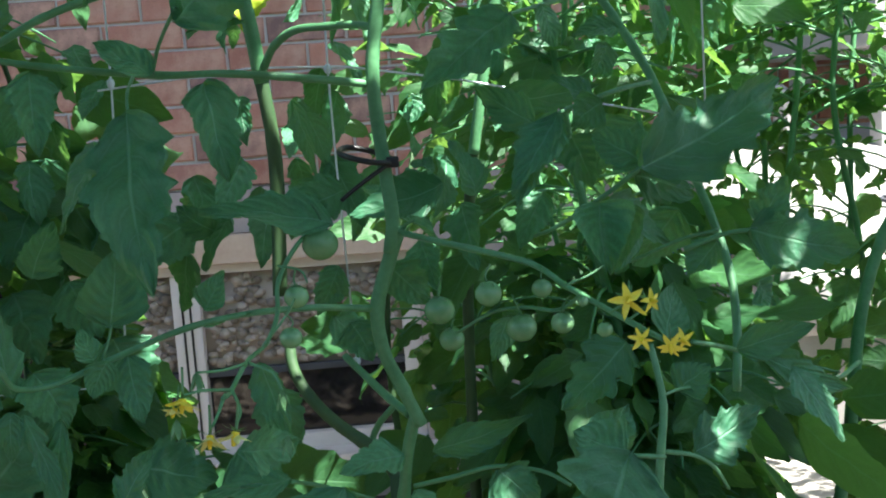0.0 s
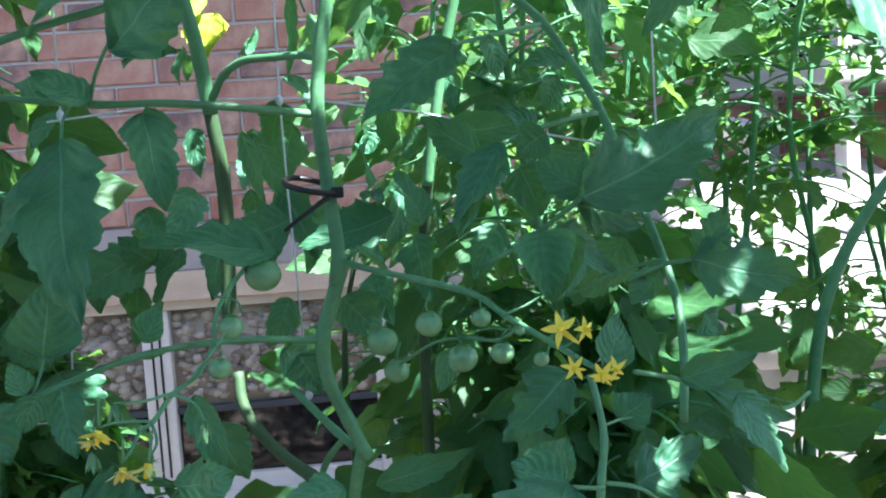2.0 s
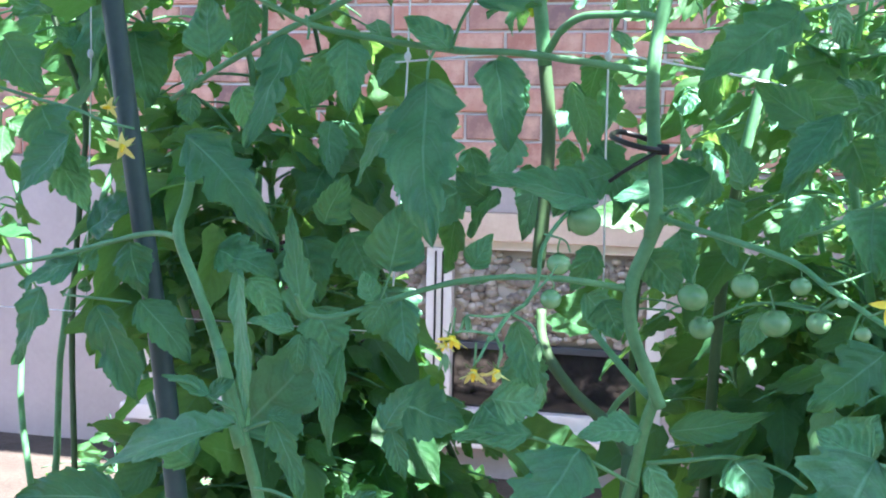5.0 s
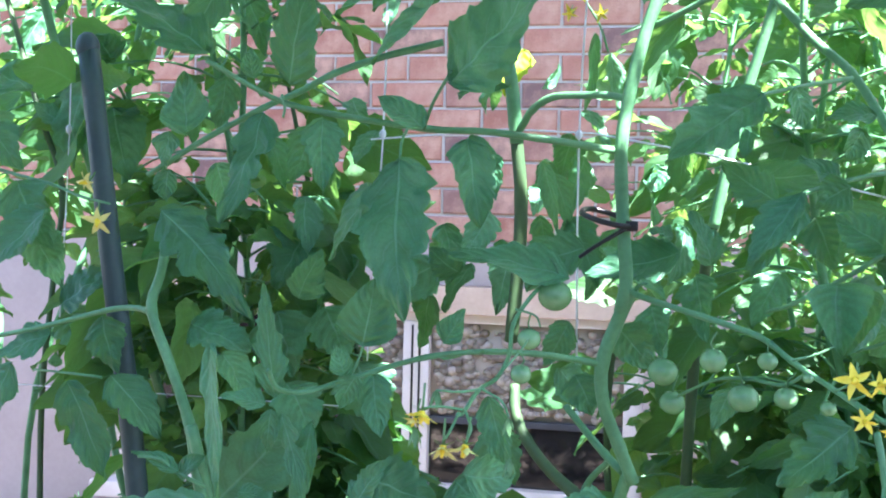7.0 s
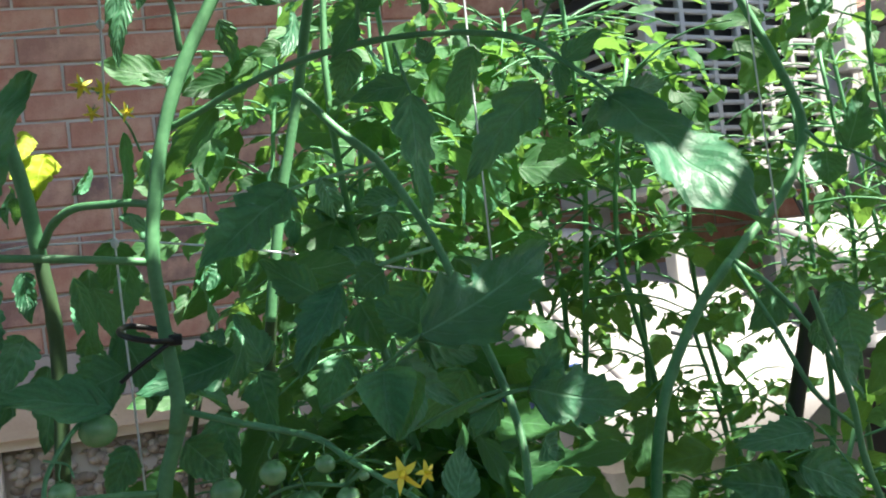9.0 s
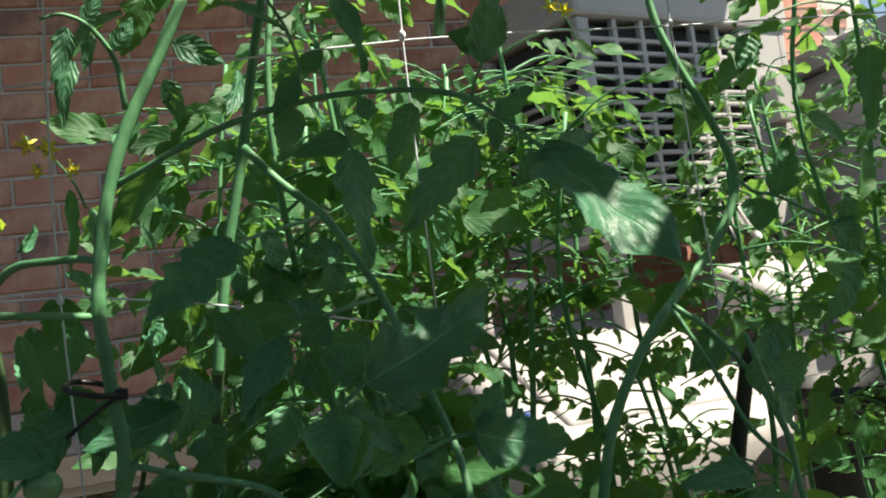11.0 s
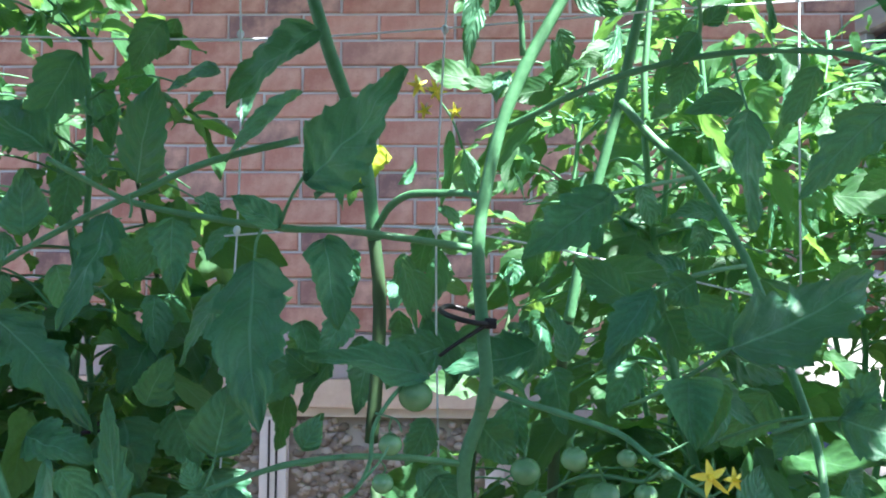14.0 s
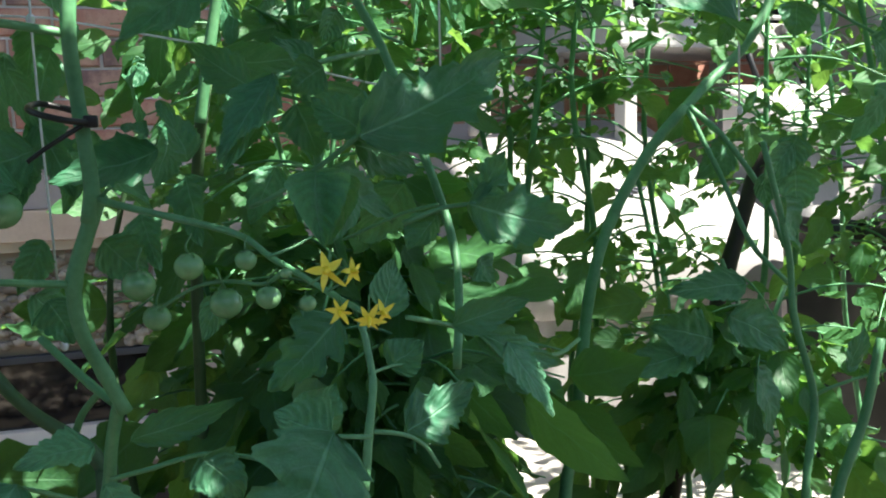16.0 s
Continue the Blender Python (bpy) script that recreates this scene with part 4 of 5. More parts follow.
leaflet(stalk, (-0.168, 0.520, 0.871), (-0.175, 0.520, 0.802), 0.023, 15, 71, lobes=1)
# small truss with a green fruit and pale flowers, hanging in front of the window
truss = limb(main_plant, "truss_stalk", [(-0.036, 0.620, 0.955), (-0.047, 0.584, 0.944), (-0.054, 0.549, 0.930), (-0.052, 0.513, 0.917), (-0.054, 0.477, 0.910), (-0.058, 0.441, 0.910), (-0.060, 0.406, 0.906), (-0.057, 0.370, 0.912)], 0.0015, 0.0009)
tomato(truss, (-0.033, 0.600, 0.944), 0.0107, 639)
tomato(truss, (-0.040, 0.500, 0.928), 0.0062, 596)
tomato(truss, (-0.039, 0.450, 0.917), 0.0051, 585)
limb(truss, "stem", [(-0.053, 0.410, 0.916), (-0.061, 0.400, 0.916), (-0.070, 0.390, 0.918)], 0.0007, 0.0005)
limb(truss, "stem", [(-0.057, 0.390, 0.910), (-0.067, 0.385, 0.912), (-0.073, 0.380, 0.912)], 0.0007, 0.0005)
limb(truss, "stem", [(-0.057, 0.390, 0.910), (-0.052, 0.375, 0.906), (-0.051, 0.360, 0.905)], 0.0007, 0.0005)
limb(truss, "stem", [(-0.058, 0.380, 0.911), (-0.060, 0.370, 0.905), (-0.061, 0.360, 0.903)], 0.0007, 0.0005)
limb(truss, "stem", [(-0.053, 0.410, 0.916), (-0.043, 0.405, 0.912), (-0.039, 0.400, 0.906)], 0.0007, 0.0005)
limb(truss, "stem", [(-0.050, 0.520, 0.942), (-0.038, 0.510, 0.940), (-0.034, 0.500, 0.935)], 0.0007, 0.0005)
limb(truss, "stem", [(-0.051, 0.450, 0.915), (-0.042, 0.465, 0.925), (-0.039, 0.480, 0.930)], 0.0007, 0.0005)
flower(truss, (-0.074, 0.380, 0.910), 0.0081, 11, down=True, pale=False)
flower(truss, (-0.061, 0.360, 0.901), 0.0073, 12, down=True, pale=True)
flower(truss, (-0.051, 0.355, 0.903), 0.0076, 13, down=True, pale=True)
flower(truss, (-0.077, 0.380, 0.907), 0.0059, 14, down=True, pale=True)
bud(truss, (-0.070, 0.390, 0.918), 0.0060, 345)
bud(truss, (-0.039, 0.400, 0.906), 0.0060, 500)
bud(truss, (-0.077, 0.380, 0.903), 0.0060, 310)
bud(truss, (-0.036, 0.380, 0.893), 0.0060, 510)
# old lower stems
limb(main_plant, "old_stem", [(-0.072, 0.740, 0.860), (-0.070, 0.733, 0.839), (-0.060, 0.727, 0.819), (-0.042, 0.720, 0.799), (-0.022, 0.713, 0.784), (-0.006, 0.707, 0.772), (0.008, 0.700, 0.747)], 0.0040, 0.0056)
limb(main_plant, "branch", [(-0.028, 0.680, 0.857), (-0.013, 0.670, 0.842), (0.001, 0.660, 0.829), (0.014, 0.650, 0.819)], 0.0026, 0.0029)
limb(main_plant, "branch", [(-0.016, 0.720, 0.780), (-0.008, 0.700, 0.800), (0.005, 0.680, 0.819)], 0.0026, 0.0023)
# lower leaves round the truss
stalk = limb(main_plant, "leaf_stalk", [(0.139, 0.500, 0.889), (0.141, 0.495, 0.875), (0.142, 0.490, 0.858), (0.138, 0.485, 0.836), (0.134, 0.480, 0.809)], 0.0018, 0.0023)
leaflet(stalk, (0.132, 0.520, 0.887), (0.095, 0.520, 0.852), 0.044, 10, 72, lobes=2)
limb(stalk, "stem", [(0.140, 0.490, 0.835), (0.158, 0.493, 0.830), (0.170, 0.497, 0.821), (0.178, 0.500, 0.808)], 0.0012, 0.0009)
leaflet(stalk, (0.160, 0.500, 0.829), (0.204, 0.520, 0.845), 0.042, 8, 73, lobes=2)
leaflet(stalk, (0.155, 0.510, 0.861), (0.174, 0.510, 0.873), 0.025, -12, 74)
limb(stalk, "stem", [(0.141, 0.490, 0.864), (0.153, 0.500, 0.864), (0.165, 0.510, 0.862)], 0.0009, 0.0007)
leaflet(stalk, (0.108, 0.490, 0.840), (0.124, 0.490, 0.861), 0.031, 10, 75)
limb(stalk, "leaf_stalk", [(0.136, 0.470, 0.839), (0.113, 0.465, 0.843), (0.097, 0.460, 0.840)], 0.0012, 0.0009)
leaflet(stalk, (0.117, 0.460, 0.847), (0.081, 0.430, 0.792), 0.075, 6, 76, lobes=2)
leaflet(stalk, (0.117, 0.470, 0.842), (0.091, 0.470, 0.856), 0.032, -10, 77)
stalk = limb(second_plant, "leaf_stalk", [(0.168, 0.520, 0.884), (0.207, 0.555, 0.868), (0.253, 0.590, 0.844), (0.298, 0.625, 0.827), (0.332, 0.660, 0.827)], 0.0014, 0.0015)
leaflet(stalk, (0.196, 0.530, 0.875), (0.241, 0.530, 0.886), 0.023, 18, 78)
leaflet(stalk, (0.211, 0.540, 0.869), (0.241, 0.560, 0.848), 0.030, -12, 79)
leaflet(stalk, (0.210, 0.540, 0.871), (0.271, 0.550, 0.841), 0.027, 14, 80, lobes=1)
leaflet(stalk, (0.227, 0.530, 0.863), (0.246, 0.510, 0.824), 0.033, -10, 81, lobes=1)
leaflet(stalk, (0.166, 0.560, 0.877), (0.177, 0.580, 0.907), 0.028, 10, 82)
leaflet(main_plant, (0.051, 0.700, 0.971), (-0.018, 0.700, 0.953), 0.052, 10, 83, lobes=1)
leaflet(main_plant, (-0.016, 0.620, 0.975), (-0.056, 0.620, 0.964), 0.037, -15, 84, lobes=1)
leaflet(main_plant, (-0.024, 0.600, 0.956), (-0.104, 0.600, 0.969), 0.043, 12, 85, lobes=1)
leaflet(main_plant, (-0.099, 0.620, 0.955), (-0.121, 0.620, 0.972), 0.031, -18, 86, lobes=1)
leaflet(main_plant, (0.066, 0.620, 0.966), (0.051, 0.620, 1.001), 0.033, 14, 87, lobes=1)
leaflet(main_plant, (0.045, 0.700, 0.981), (0.028, 0.700, 0.987), 0.035, 25, 88, lobes=1)
leaflet(main_plant, (0.080, 0.660, 1.025), (0.164, 0.690, 1.033), 0.037, 40, 89, lobes=1)
leaflet(main_plant, (0.110, 0.570, 1.011), (0.078, 0.550, 0.969), 0.036, 20, 90, lobes=1)
leaflet(main_plant, (0.144, 0.600, 1.018), (0.124, 0.600, 1.004), 0.030, -25, 91)
leaflet(main_plant, (0.136, 0.660, 0.999), (0.149, 0.660, 0.964), 0.045, 15, 92, lobes=1)
leaflet(main_plant, (0.171, 0.620, 1.005), (0.149, 0.640, 0.976), 0.043, 8, 93, lobes=1)
leaflet(main_plant, (0.198, 0.630, 0.947), (0.171, 0.650, 0.909), 0.043, -12, 94, lobes=1)
leaflet(main_plant, (0.079, 0.600, 0.891), (0.067, 0.600, 0.863), 0.022, -15, 95)
stalk = limb(main_plant, "leaf_stalk", [(0.013, 0.580, 0.795), (0.035, 0.570, 0.802), (0.062, 0.560, 0.810), (0.087, 0.550, 0.808), (0.101, 0.540, 0.802)], 0.0015, 0.0011)
leaflet(stalk, (0.025, 0.570, 0.819), (0.086, 0.570, 0.836), 0.030, 30, 96, lobes=1)
leaflet(stalk, (0.008, 0.550, 0.825), (-0.028, 0.530, 0.824), 0.031, 15, 97, lobes=1)
leaflet(stalk, (-0.025, 0.520, 0.820), (-0.053, 0.490, 0.761), 0.065, 12, 98, lobes=2)
leaflet(stalk, (0.012, 0.540, 0.807), (0.030, 0.540, 0.769), 0.030, -14, 99, lobes=1)
leaflet(stalk, (0.060, 0.540, 0.815), (0.081, 0.540, 0.790), 0.037, 10, 100, lobes=1)
stalk = limb(main_plant, "leaf_stalk", [(0.008, 0.600, 0.772), (-0.028, 0.573, 0.798), (-0.056, 0.547, 0.816), (-0.080, 0.520, 0.825)], 0.0014, 0.0009)
leaflet(stalk, (-0.054, 0.530, 0.823), (-0.102, 0.530, 0.817), 0.030, 20, 101, lobes=1)
leaflet(stalk, (-0.136, 0.500, 0.828), (-0.119, 0.500, 0.856), 0.025, -15, 102, lobes=1)
leaflet(stalk, (-0.132, 0.500, 0.828), (-0.123, 0.500, 0.799), 0.019, 15, 103, lobes=1)
leaflet(stalk, (-0.074, 0.500, 0.851), (-0.047, 0.520, 0.848), 0.034, 20, 104, lobes=1)
leaflet(stalk, (-0.064, 0.520, 0.892), (-0.050, 0.520, 0.848), 0.026, 25, 105, lobes=1)
leaflet(stalk, (-0.022, 0.680, 0.880), (-0.009, 0.680, 0.851), 0.038, 10, 106, lobes=1)
# plant beside the stake
limb(stake_plant, "vine", [(-0.301, 0.600, 0.982), (-0.305, 0.597, 0.950), (-0.310, 0.593, 0.924), (-0.295, 0.590, 0.889), (-0.278, 0.587, 0.848), (-0.269, 0.583, 0.810), (-0.259, 0.580, 0.781)], 0.0032, 0.0040)
limb(stake_plant, "vine", [(-0.273, 0.580, 0.848), (-0.265, 0.588, 0.802), (-0.256, 0.596, 0.755), (-0.251, 0.604, 0.709), (-0.248, 0.612, 0.654), (-0.248, 0.620, 0.463)], 0.0038, 0.0049)
stalk = limb(stake_plant, "leaf_stalk", [(-0.315, 0.600, 0.921), (-0.332, 0.612, 0.922), (-0.361, 0.624, 0.918), (-0.428, 0.636, 0.900), (-0.495, 0.648, 0.885), (-0.576, 0.660, 0.863)], 0.0023, 0.0017)
leaflet(stalk, (-0.292, 0.570, 0.992), (-0.218, 0.540, 0.928), 0.055, 10, 107, lobes=2)
leaflet(stalk, (-0.386, 0.660, 0.909), (-0.372, 0.660, 0.865), 0.041, 10, 108, lobes=1)
leaflet(stalk, (-0.433, 0.680, 0.914), (-0.391, 0.680, 0.943), 0.051, -10, 109, lobes=1)
leaflet(stalk, (-0.417, 0.640, 0.896), (-0.469, 0.640, 0.872), 0.044, 15, 110, lobes=1)
limb(stalk, "stem", [(-0.444, 0.660, 0.864), (-0.413, 0.650, 0.865), (-0.374, 0.640, 0.865)], 0.0009, 0.0011)
leaflet(stalk, (-0.390, 0.620, 0.865), (-0.357, 0.620, 0.793), 0.050, 18, 111, lobes=1)
leaflet(stalk, (-0.367, 0.640, 0.867), (-0.325, 0.640, 0.820), 0.044, -14, 112, lobes=1)
leaflet(stalk, (-0.426, 0.660, 0.867), (-0.425, 0.660, 0.879), 0.012, 0, 113)
leaflet(stalk, (-0.422, 0.600, 0.880), (-0.445, 0.600, 0.821), 0.041, 10, 114, lobes=2)
stalk = limb(stake_plant, "leaf_stalk", [(-0.258, 0.570, 0.810), (-0.276, 0.563, 0.821), (-0.284, 0.557, 0.830), (-0.296, 0.550, 0.833)], 0.0015, 0.0009)
leaflet(stalk, (-0.272, 0.560, 0.822), (-0.306, 0.560, 0.833), 0.017, 20, 115, lobes=1)
leaflet(stalk, (-0.277, 0.570, 0.815), (-0.258, 0.570, 0.831), 0.018, -10, 116)
leaflet(stalk, (-0.244, 0.540, 0.810), (-0.367, 0.580, 0.754), 0.051, 25, 117, lobes=1)
stalk = limb(stake_plant, "leaf_stalk", [(-0.247, 0.560, 0.800), (-0.227, 0.550, 0.810), (-0.212, 0.540, 0.812), (-0.195, 0.530, 0.779)], 0.0014, 0.0008)
leaflet(stalk, (-0.216, 0.530, 0.818), (-0.196, 0.530, 0.767), 0.026, 10, 118, lobes=2)
leaflet(stalk, (-0.219, 0.530, 0.821), (-0.201, 0.530, 0.824), 0.013, -10, 119)
stalk = limb(stake_plant, "leaf_stalk", [(-0.236, 0.550, 0.765), (-0.217, 0.540, 0.768), (-0.188, 0.530, 0.763), (-0.166, 0.520, 0.763)], 0.0012, 0.0008)
leaflet(stalk, (-0.170, 0.520, 0.765), (-0.145, 0.520, 0.783), 0.032, 10, 120, lobes=2)
leaflet(stalk, (-0.170, 0.520, 0.761), (-0.156, 0.520, 0.735), 0.032, -15, 121, lobes=1)
leaflet(stalk, (-0.256, 0.500, 0.754), (-0.319, 0.500, 0.757), 0.044, 12, 122, lobes=1)
leaflet(stalk, (-0.359, 0.600, 0.725), (-0.450, 0.600, 0.719), 0.056, -12, 123, lobes=1)
leaflet(stalk, (-0.314, 0.620, 0.751), (-0.348, 0.620, 0.780), 0.043, 15, 124, lobes=1)
truss = limb(stake_plant, "leaf_stalk", [(-0.523, 0.620, 1.040), (-0.440, 0.610, 1.019), (-0.392, 0.600, 1.009), (-0.364, 0.590, 1.001), (-0.335, 0.580, 0.996)], 0.0015, 0.0009)
flower(truss, (-0.347, 0.570, 1.010), 0.0088, 21, pale=True)
flower(truss, (-0.338, 0.570, 0.984), 0.0115, 22, pale=True)
leaflet(truss, (-0.419, 0.600, 1.011), (-0.389, 0.600, 0.963), 0.049, 10, 125, lobes=1)
leaflet(truss, (-0.423, 0.620, 0.978), (-0.395, 0.620, 0.933), 0.043, -16, 126, lobes=1)
leaflet(truss, (-0.446, 0.600, 1.059), (-0.415, 0.600, 1.019), 0.045, 14, 127, lobes=1)
leaflet(truss, (-0.381, 0.580, 0.991), (-0.427, 0.580, 0.945), 0.047, 10, 128, lobes=1)
stalk = limb(stake_plant, "old_stem", [(-0.530, 0.800, 0.649), (-0.534, 0.808, 0.811), (-0.528, 0.817, 0.930), (-0.526, 0.825, 1.012), (-0.556, 0.833, 1.084), (-0.587, 0.842, 1.163), (-0.619, 0.850, 1.243)], 0.0030, 0.0026)
leaflet(stalk, (-0.488, 0.800, 1.117), (-0.498, 0.800, 1.028), 0.070, 14, 129, lobes=1)
leaflet(stalk, (-0.470, 0.820, 1.088), (-0.452, 0.820, 1.019), 0.072, -10, 130, lobes=1)
leaflet(stalk, (-0.471, 0.820, 1.131), (-0.489, 0.820, 1.158), 0.056, -10, 131, lobes=1)
leaflet(stalk, (-0.540, 0.800, 1.101), (-0.588, 0.800, 1.123), 0.060, 10, 132, lobes=1)
leaflet(stalk, (-0.511, 0.800, 1.070), (-0.540, 0.800, 1.091), 0.030, 10, 133, lobes=1)
leaflet(stalk, (-0.322, 0.720, 0.745), (-0.247, 0.740, 0.832), 0.085, 15, 134, lobes=1)
leaflet(stalk, (-0.227, 0.660, 0.929), (-0.209, 0.660, 0.966), 0.037, 25, 135, lobes=1)
leaflet(stalk, (-0.331, 0.700, 0.901), (-0.279, 0.700, 0.884), 0.057, -15, 136, lobes=1)
leaflet(stalk, (-0.470, 0.750, 0.902), (-0.445, 0.750, 0.863), 0.056, 10, 137, lobes=1)
# right-hand vine with its knee, and the plants beyond
limb(right_plant, "vine", [(0.622, 0.950, 1.456), (0.619, 0.940, 1.336), (0.632, 0.930, 1.272), (0.658, 0.920, 1.202), (0.675, 0.910, 1.127), (0.636, 0.900, 1.059), (0.581, 0.890, 1.015), (0.549, 0.880, 0.990)], 0.0046, 0.0053)
limb(right_plant, "vine", [(0.551, 0.880, 0.993), (0.509, 0.874, 0.953), (0.467, 0.869, 0.892), (0.441, 0.863, 0.829), (0.427, 0.857, 0.754), (0.418, 0.851, 0.690), (0.403, 0.846, 0.615), (0.393, 0.840, 0.387)], 0.0053, 0.0061)
stalk = limb(right_plant, "branch", [(0.543, 0.860, 0.993), (0.569, 0.845, 0.966), (0.592, 0.830, 0.929), (0.602, 0.815, 0.899), (0.610, 0.800, 0.860)], 0.0032, 0.0026)
leaflet(stalk, (0.584, 0.800, 0.930), (0.588, 0.800, 0.896), 0.030, 10, 138)
leaflet(stalk, (0.584, 0.850, 0.959), (0.542, 0.850, 0.924), 0.048, -12, 139, lobes=1)
stalk = limb(right_plant, "leaf_stalk", [(0.655, 0.880, 1.120), (0.664, 0.864, 1.101), (0.676, 0.848, 1.094), (0.702, 0.832, 1.073), (0.722, 0.816, 1.057), (0.730, 0.800, 1.042)], 0.0023, 0.0014)
leaflet(stalk, (0.673, 0.840, 1.093), (0.699, 0.840, 1.155), 0.047, -10, 140, lobes=2)
leaflet(stalk, (0.663, 0.860, 1.094), (0.660, 0.860, 1.058), 0.048, 12, 141)
leaflet(stalk, (0.722, 0.800, 1.053), (0.728, 0.800, 1.084), 0.030, -10, 142)
leaflet(stalk, (0.702, 0.800, 1.055), (0.736, 0.800, 1.016), 0.050, 14, 143, lobes=1)
leaflet(stalk, (0.605, 0.780, 0.965), (0.597, 0.780, 0.928), 0.041, 8, 144)
leaflet(stalk, (0.602, 0.780, 0.957), (0.569, 0.780, 0.921), 0.034, -12, 145)
leaflet(stalk, (0.621, 0.800, 0.936), (0.623, 0.800, 0.891), 0.060, 20, 146, lobes=1)
leaflet(stalk, (0.710, 0.780, 1.008), (0.663, 0.780, 0.958), 0.049, -10, 147, lobes=2)
leaflet(stalk, (0.732, 0.740, 1.220), (0.718, 0.740, 1.136), 0.051, 14, 148, lobes=2)
leaflet(stalk, (0.696, 0.800, 1.169), (0.738, 0.800, 1.131), 0.030, 10, 149, lobes=1)
leaflet(stalk, (0.757, 0.950, 1.301), (0.732, 0.950, 1.253), 0.047, 10, 150, lobes=1)
limb(right_plant, "vine", [(0.548, 0.750, 0.961), (0.572, 0.745, 0.868), (0.576, 0.740, 0.808), (0.595, 0.735, 0.736), (0.588, 0.730, 0.686), (0.581, 0.725, 0.636), (0.580, 0.720, 0.422)], 0.0027, 0.0041)
stalk = limb(right_plant, "leaf_stalk", [(0.599, 0.740, 0.733), (0.612, 0.727, 0.745), (0.653, 0.713, 0.758), (0.684, 0.700, 0.766)], 0.0018, 0.0012)
leaflet(stalk, (0.618, 0.720, 0.758), (0.634, 0.720, 0.802), 0.040, 10, 151, lobes=1)
stalk = limb(right_plant, "branch", [(0.542, 0.860, 0.990), (0.561, 0.833, 0.928), (0.578, 0.807, 0.865), (0.599, 0.780, 0.830)], 0.0027, 0.0023)
leaflet(stalk, (0.568, 0.800, 0.829), (0.485, 0.800, 0.825), 0.050, 10, 152, lobes=1)
leaflet(stalk, (0.559, 0.840, 0.768), (0.490, 0.840, 0.785), 0.068, -12, 153, lobes=1)
leaflet(stalk, (0.550, 0.800, 0.799), (0.616, 0.800, 0.760), 0.060, 12, 154, lobes=1)
leaflet(stalk, (0.540, 0.840, 0.758), (0.454, 0.840, 0.745), 0.063, 14, 155, lobes=1)
leaflet(stalk, (0.568, 0.780, 0.753), (0.588, 0.780, 0.680), 0.073, -14, 156, lobes=1)
leaflet(stalk, (0.574, 0.760, 0.911), (0.593, 0.760, 0.859), 0.062, -14, 157, lobes=1)
limb(right_plant, "vine", [(0.616, 0.680, 0.797), (0.608, 0.687, 0.728), (0.587, 0.693, 0.657), (0.562, 0.700, 0.520)], 0.0040, 0.0049)
# young shoot in the sun on top of the vine
stalk = limb(main_plant, "leaf_stalk", [(0.035, 0.620, 1.168), (0.032, 0.615, 1.198), (0.019, 0.610, 1.219), (0.004, 0.605, 1.226), (-0.009, 0.600, 1.222)], 0.0021, 0.0011)
leaflet(stalk, (0.006, 0.610, 1.199), (-0.002, 0.610, 1.157), 0.018, 10, 158, lobes=1)
leaflet(stalk, (0.006, 0.600, 1.216), (-0.006, 0.600, 1.181), 0.019, -10, 159, lobes=1)
leaflet(stalk, (0.019, 0.610, 1.215), (0.013, 0.610, 1.191), 0.013, 20, 160)
leaflet(stalk, (0.031, 0.610, 1.204), (0.045, 0.610, 1.225), 0.014, 10, 161)
leaflet(stalk, (0.016, 0.610, 1.222), (0.027, 0.610, 1.248), 0.015, 10, 162, lobes=1)
leaflet(stalk, (0.067, 0.600, 1.205), (0.099, 0.600, 1.189), 0.023, 25, 163)
leaflet(stalk, (0.061, 0.640, 1.192), (0.068, 0.660, 1.168), 0.020, 15, 164, lobes=1)
# leaves further back that catch the sun
leaflet(back_plant, (-0.022, 0.900, 1.169), (-0.032, 0.938, 1.094), 0.026, -35, 165, lobes=1)
leaflet(back_plant, (-0.028, 0.920, 1.098), (-0.006, 0.892, 1.058), 0.038, -24, 166, lobes=1)
leaflet(back_plant, (0.034, 0.900, 1.226), (0.022, 0.870, 1.189), 0.022, 13, 167, lobes=1)
leaflet(back_plant, (-0.008, 0.950, 1.159), (0.001, 0.938, 1.096), 0.030, -20, 168, lobes=1)
leaflet(back_plant, (0.037, 0.900, 1.038), (0.035, 0.856, 1.019), 0.017, 42, 169, lobes=1)
leaflet(back_plant, (0.111, 0.900, 1.037), (0.133, 0.928, 1.016), 0.026, 14, 170, lobes=1)
leaflet(back_plant, (-0.238, 0.850, 1.193), (-0.288, 0.885, 1.166), 0.032, 21, 171, lobes=1)
leaflet(back_plant, (-0.353, 0.950, 1.253), (-0.373, 0.982, 1.215), 0.036, -40, 172, lobes=1)
leaflet(back_plant, (-0.378, 0.950, 1.237), (-0.408, 0.976, 1.207), 0.024, 8, 173, lobes=1)
leaflet(back_plant, (-0.108, 0.850, 1.112), (-0.114, 0.876, 1.092), 0.016, -20, 174, lobes=1)
leaflet(back_plant, (0.076, 0.900, 1.257), (0.089, 0.950, 1.220), 0.025, 15, 175, lobes=1)
leaflet(back_plant, (0.140, 0.900, 1.272), (0.118, 0.861, 1.217), 0.028, -31, 176, lobes=1)
leaflet(back_plant, (0.206, 0.900, 1.278), (0.155, 0.898, 1.258), 0.034, -46, 177, lobes=1)
leaflet(back_plant, (-0.057, 0.950, 1.145), (-0.071, 0.902, 1.117), 0.026, -49, 178, lobes=1)
leaflet(back_plant, (0.038, 0.850, 1.124), (0.046, 0.814, 1.092), 0.021, -40, 179, lobes=1)
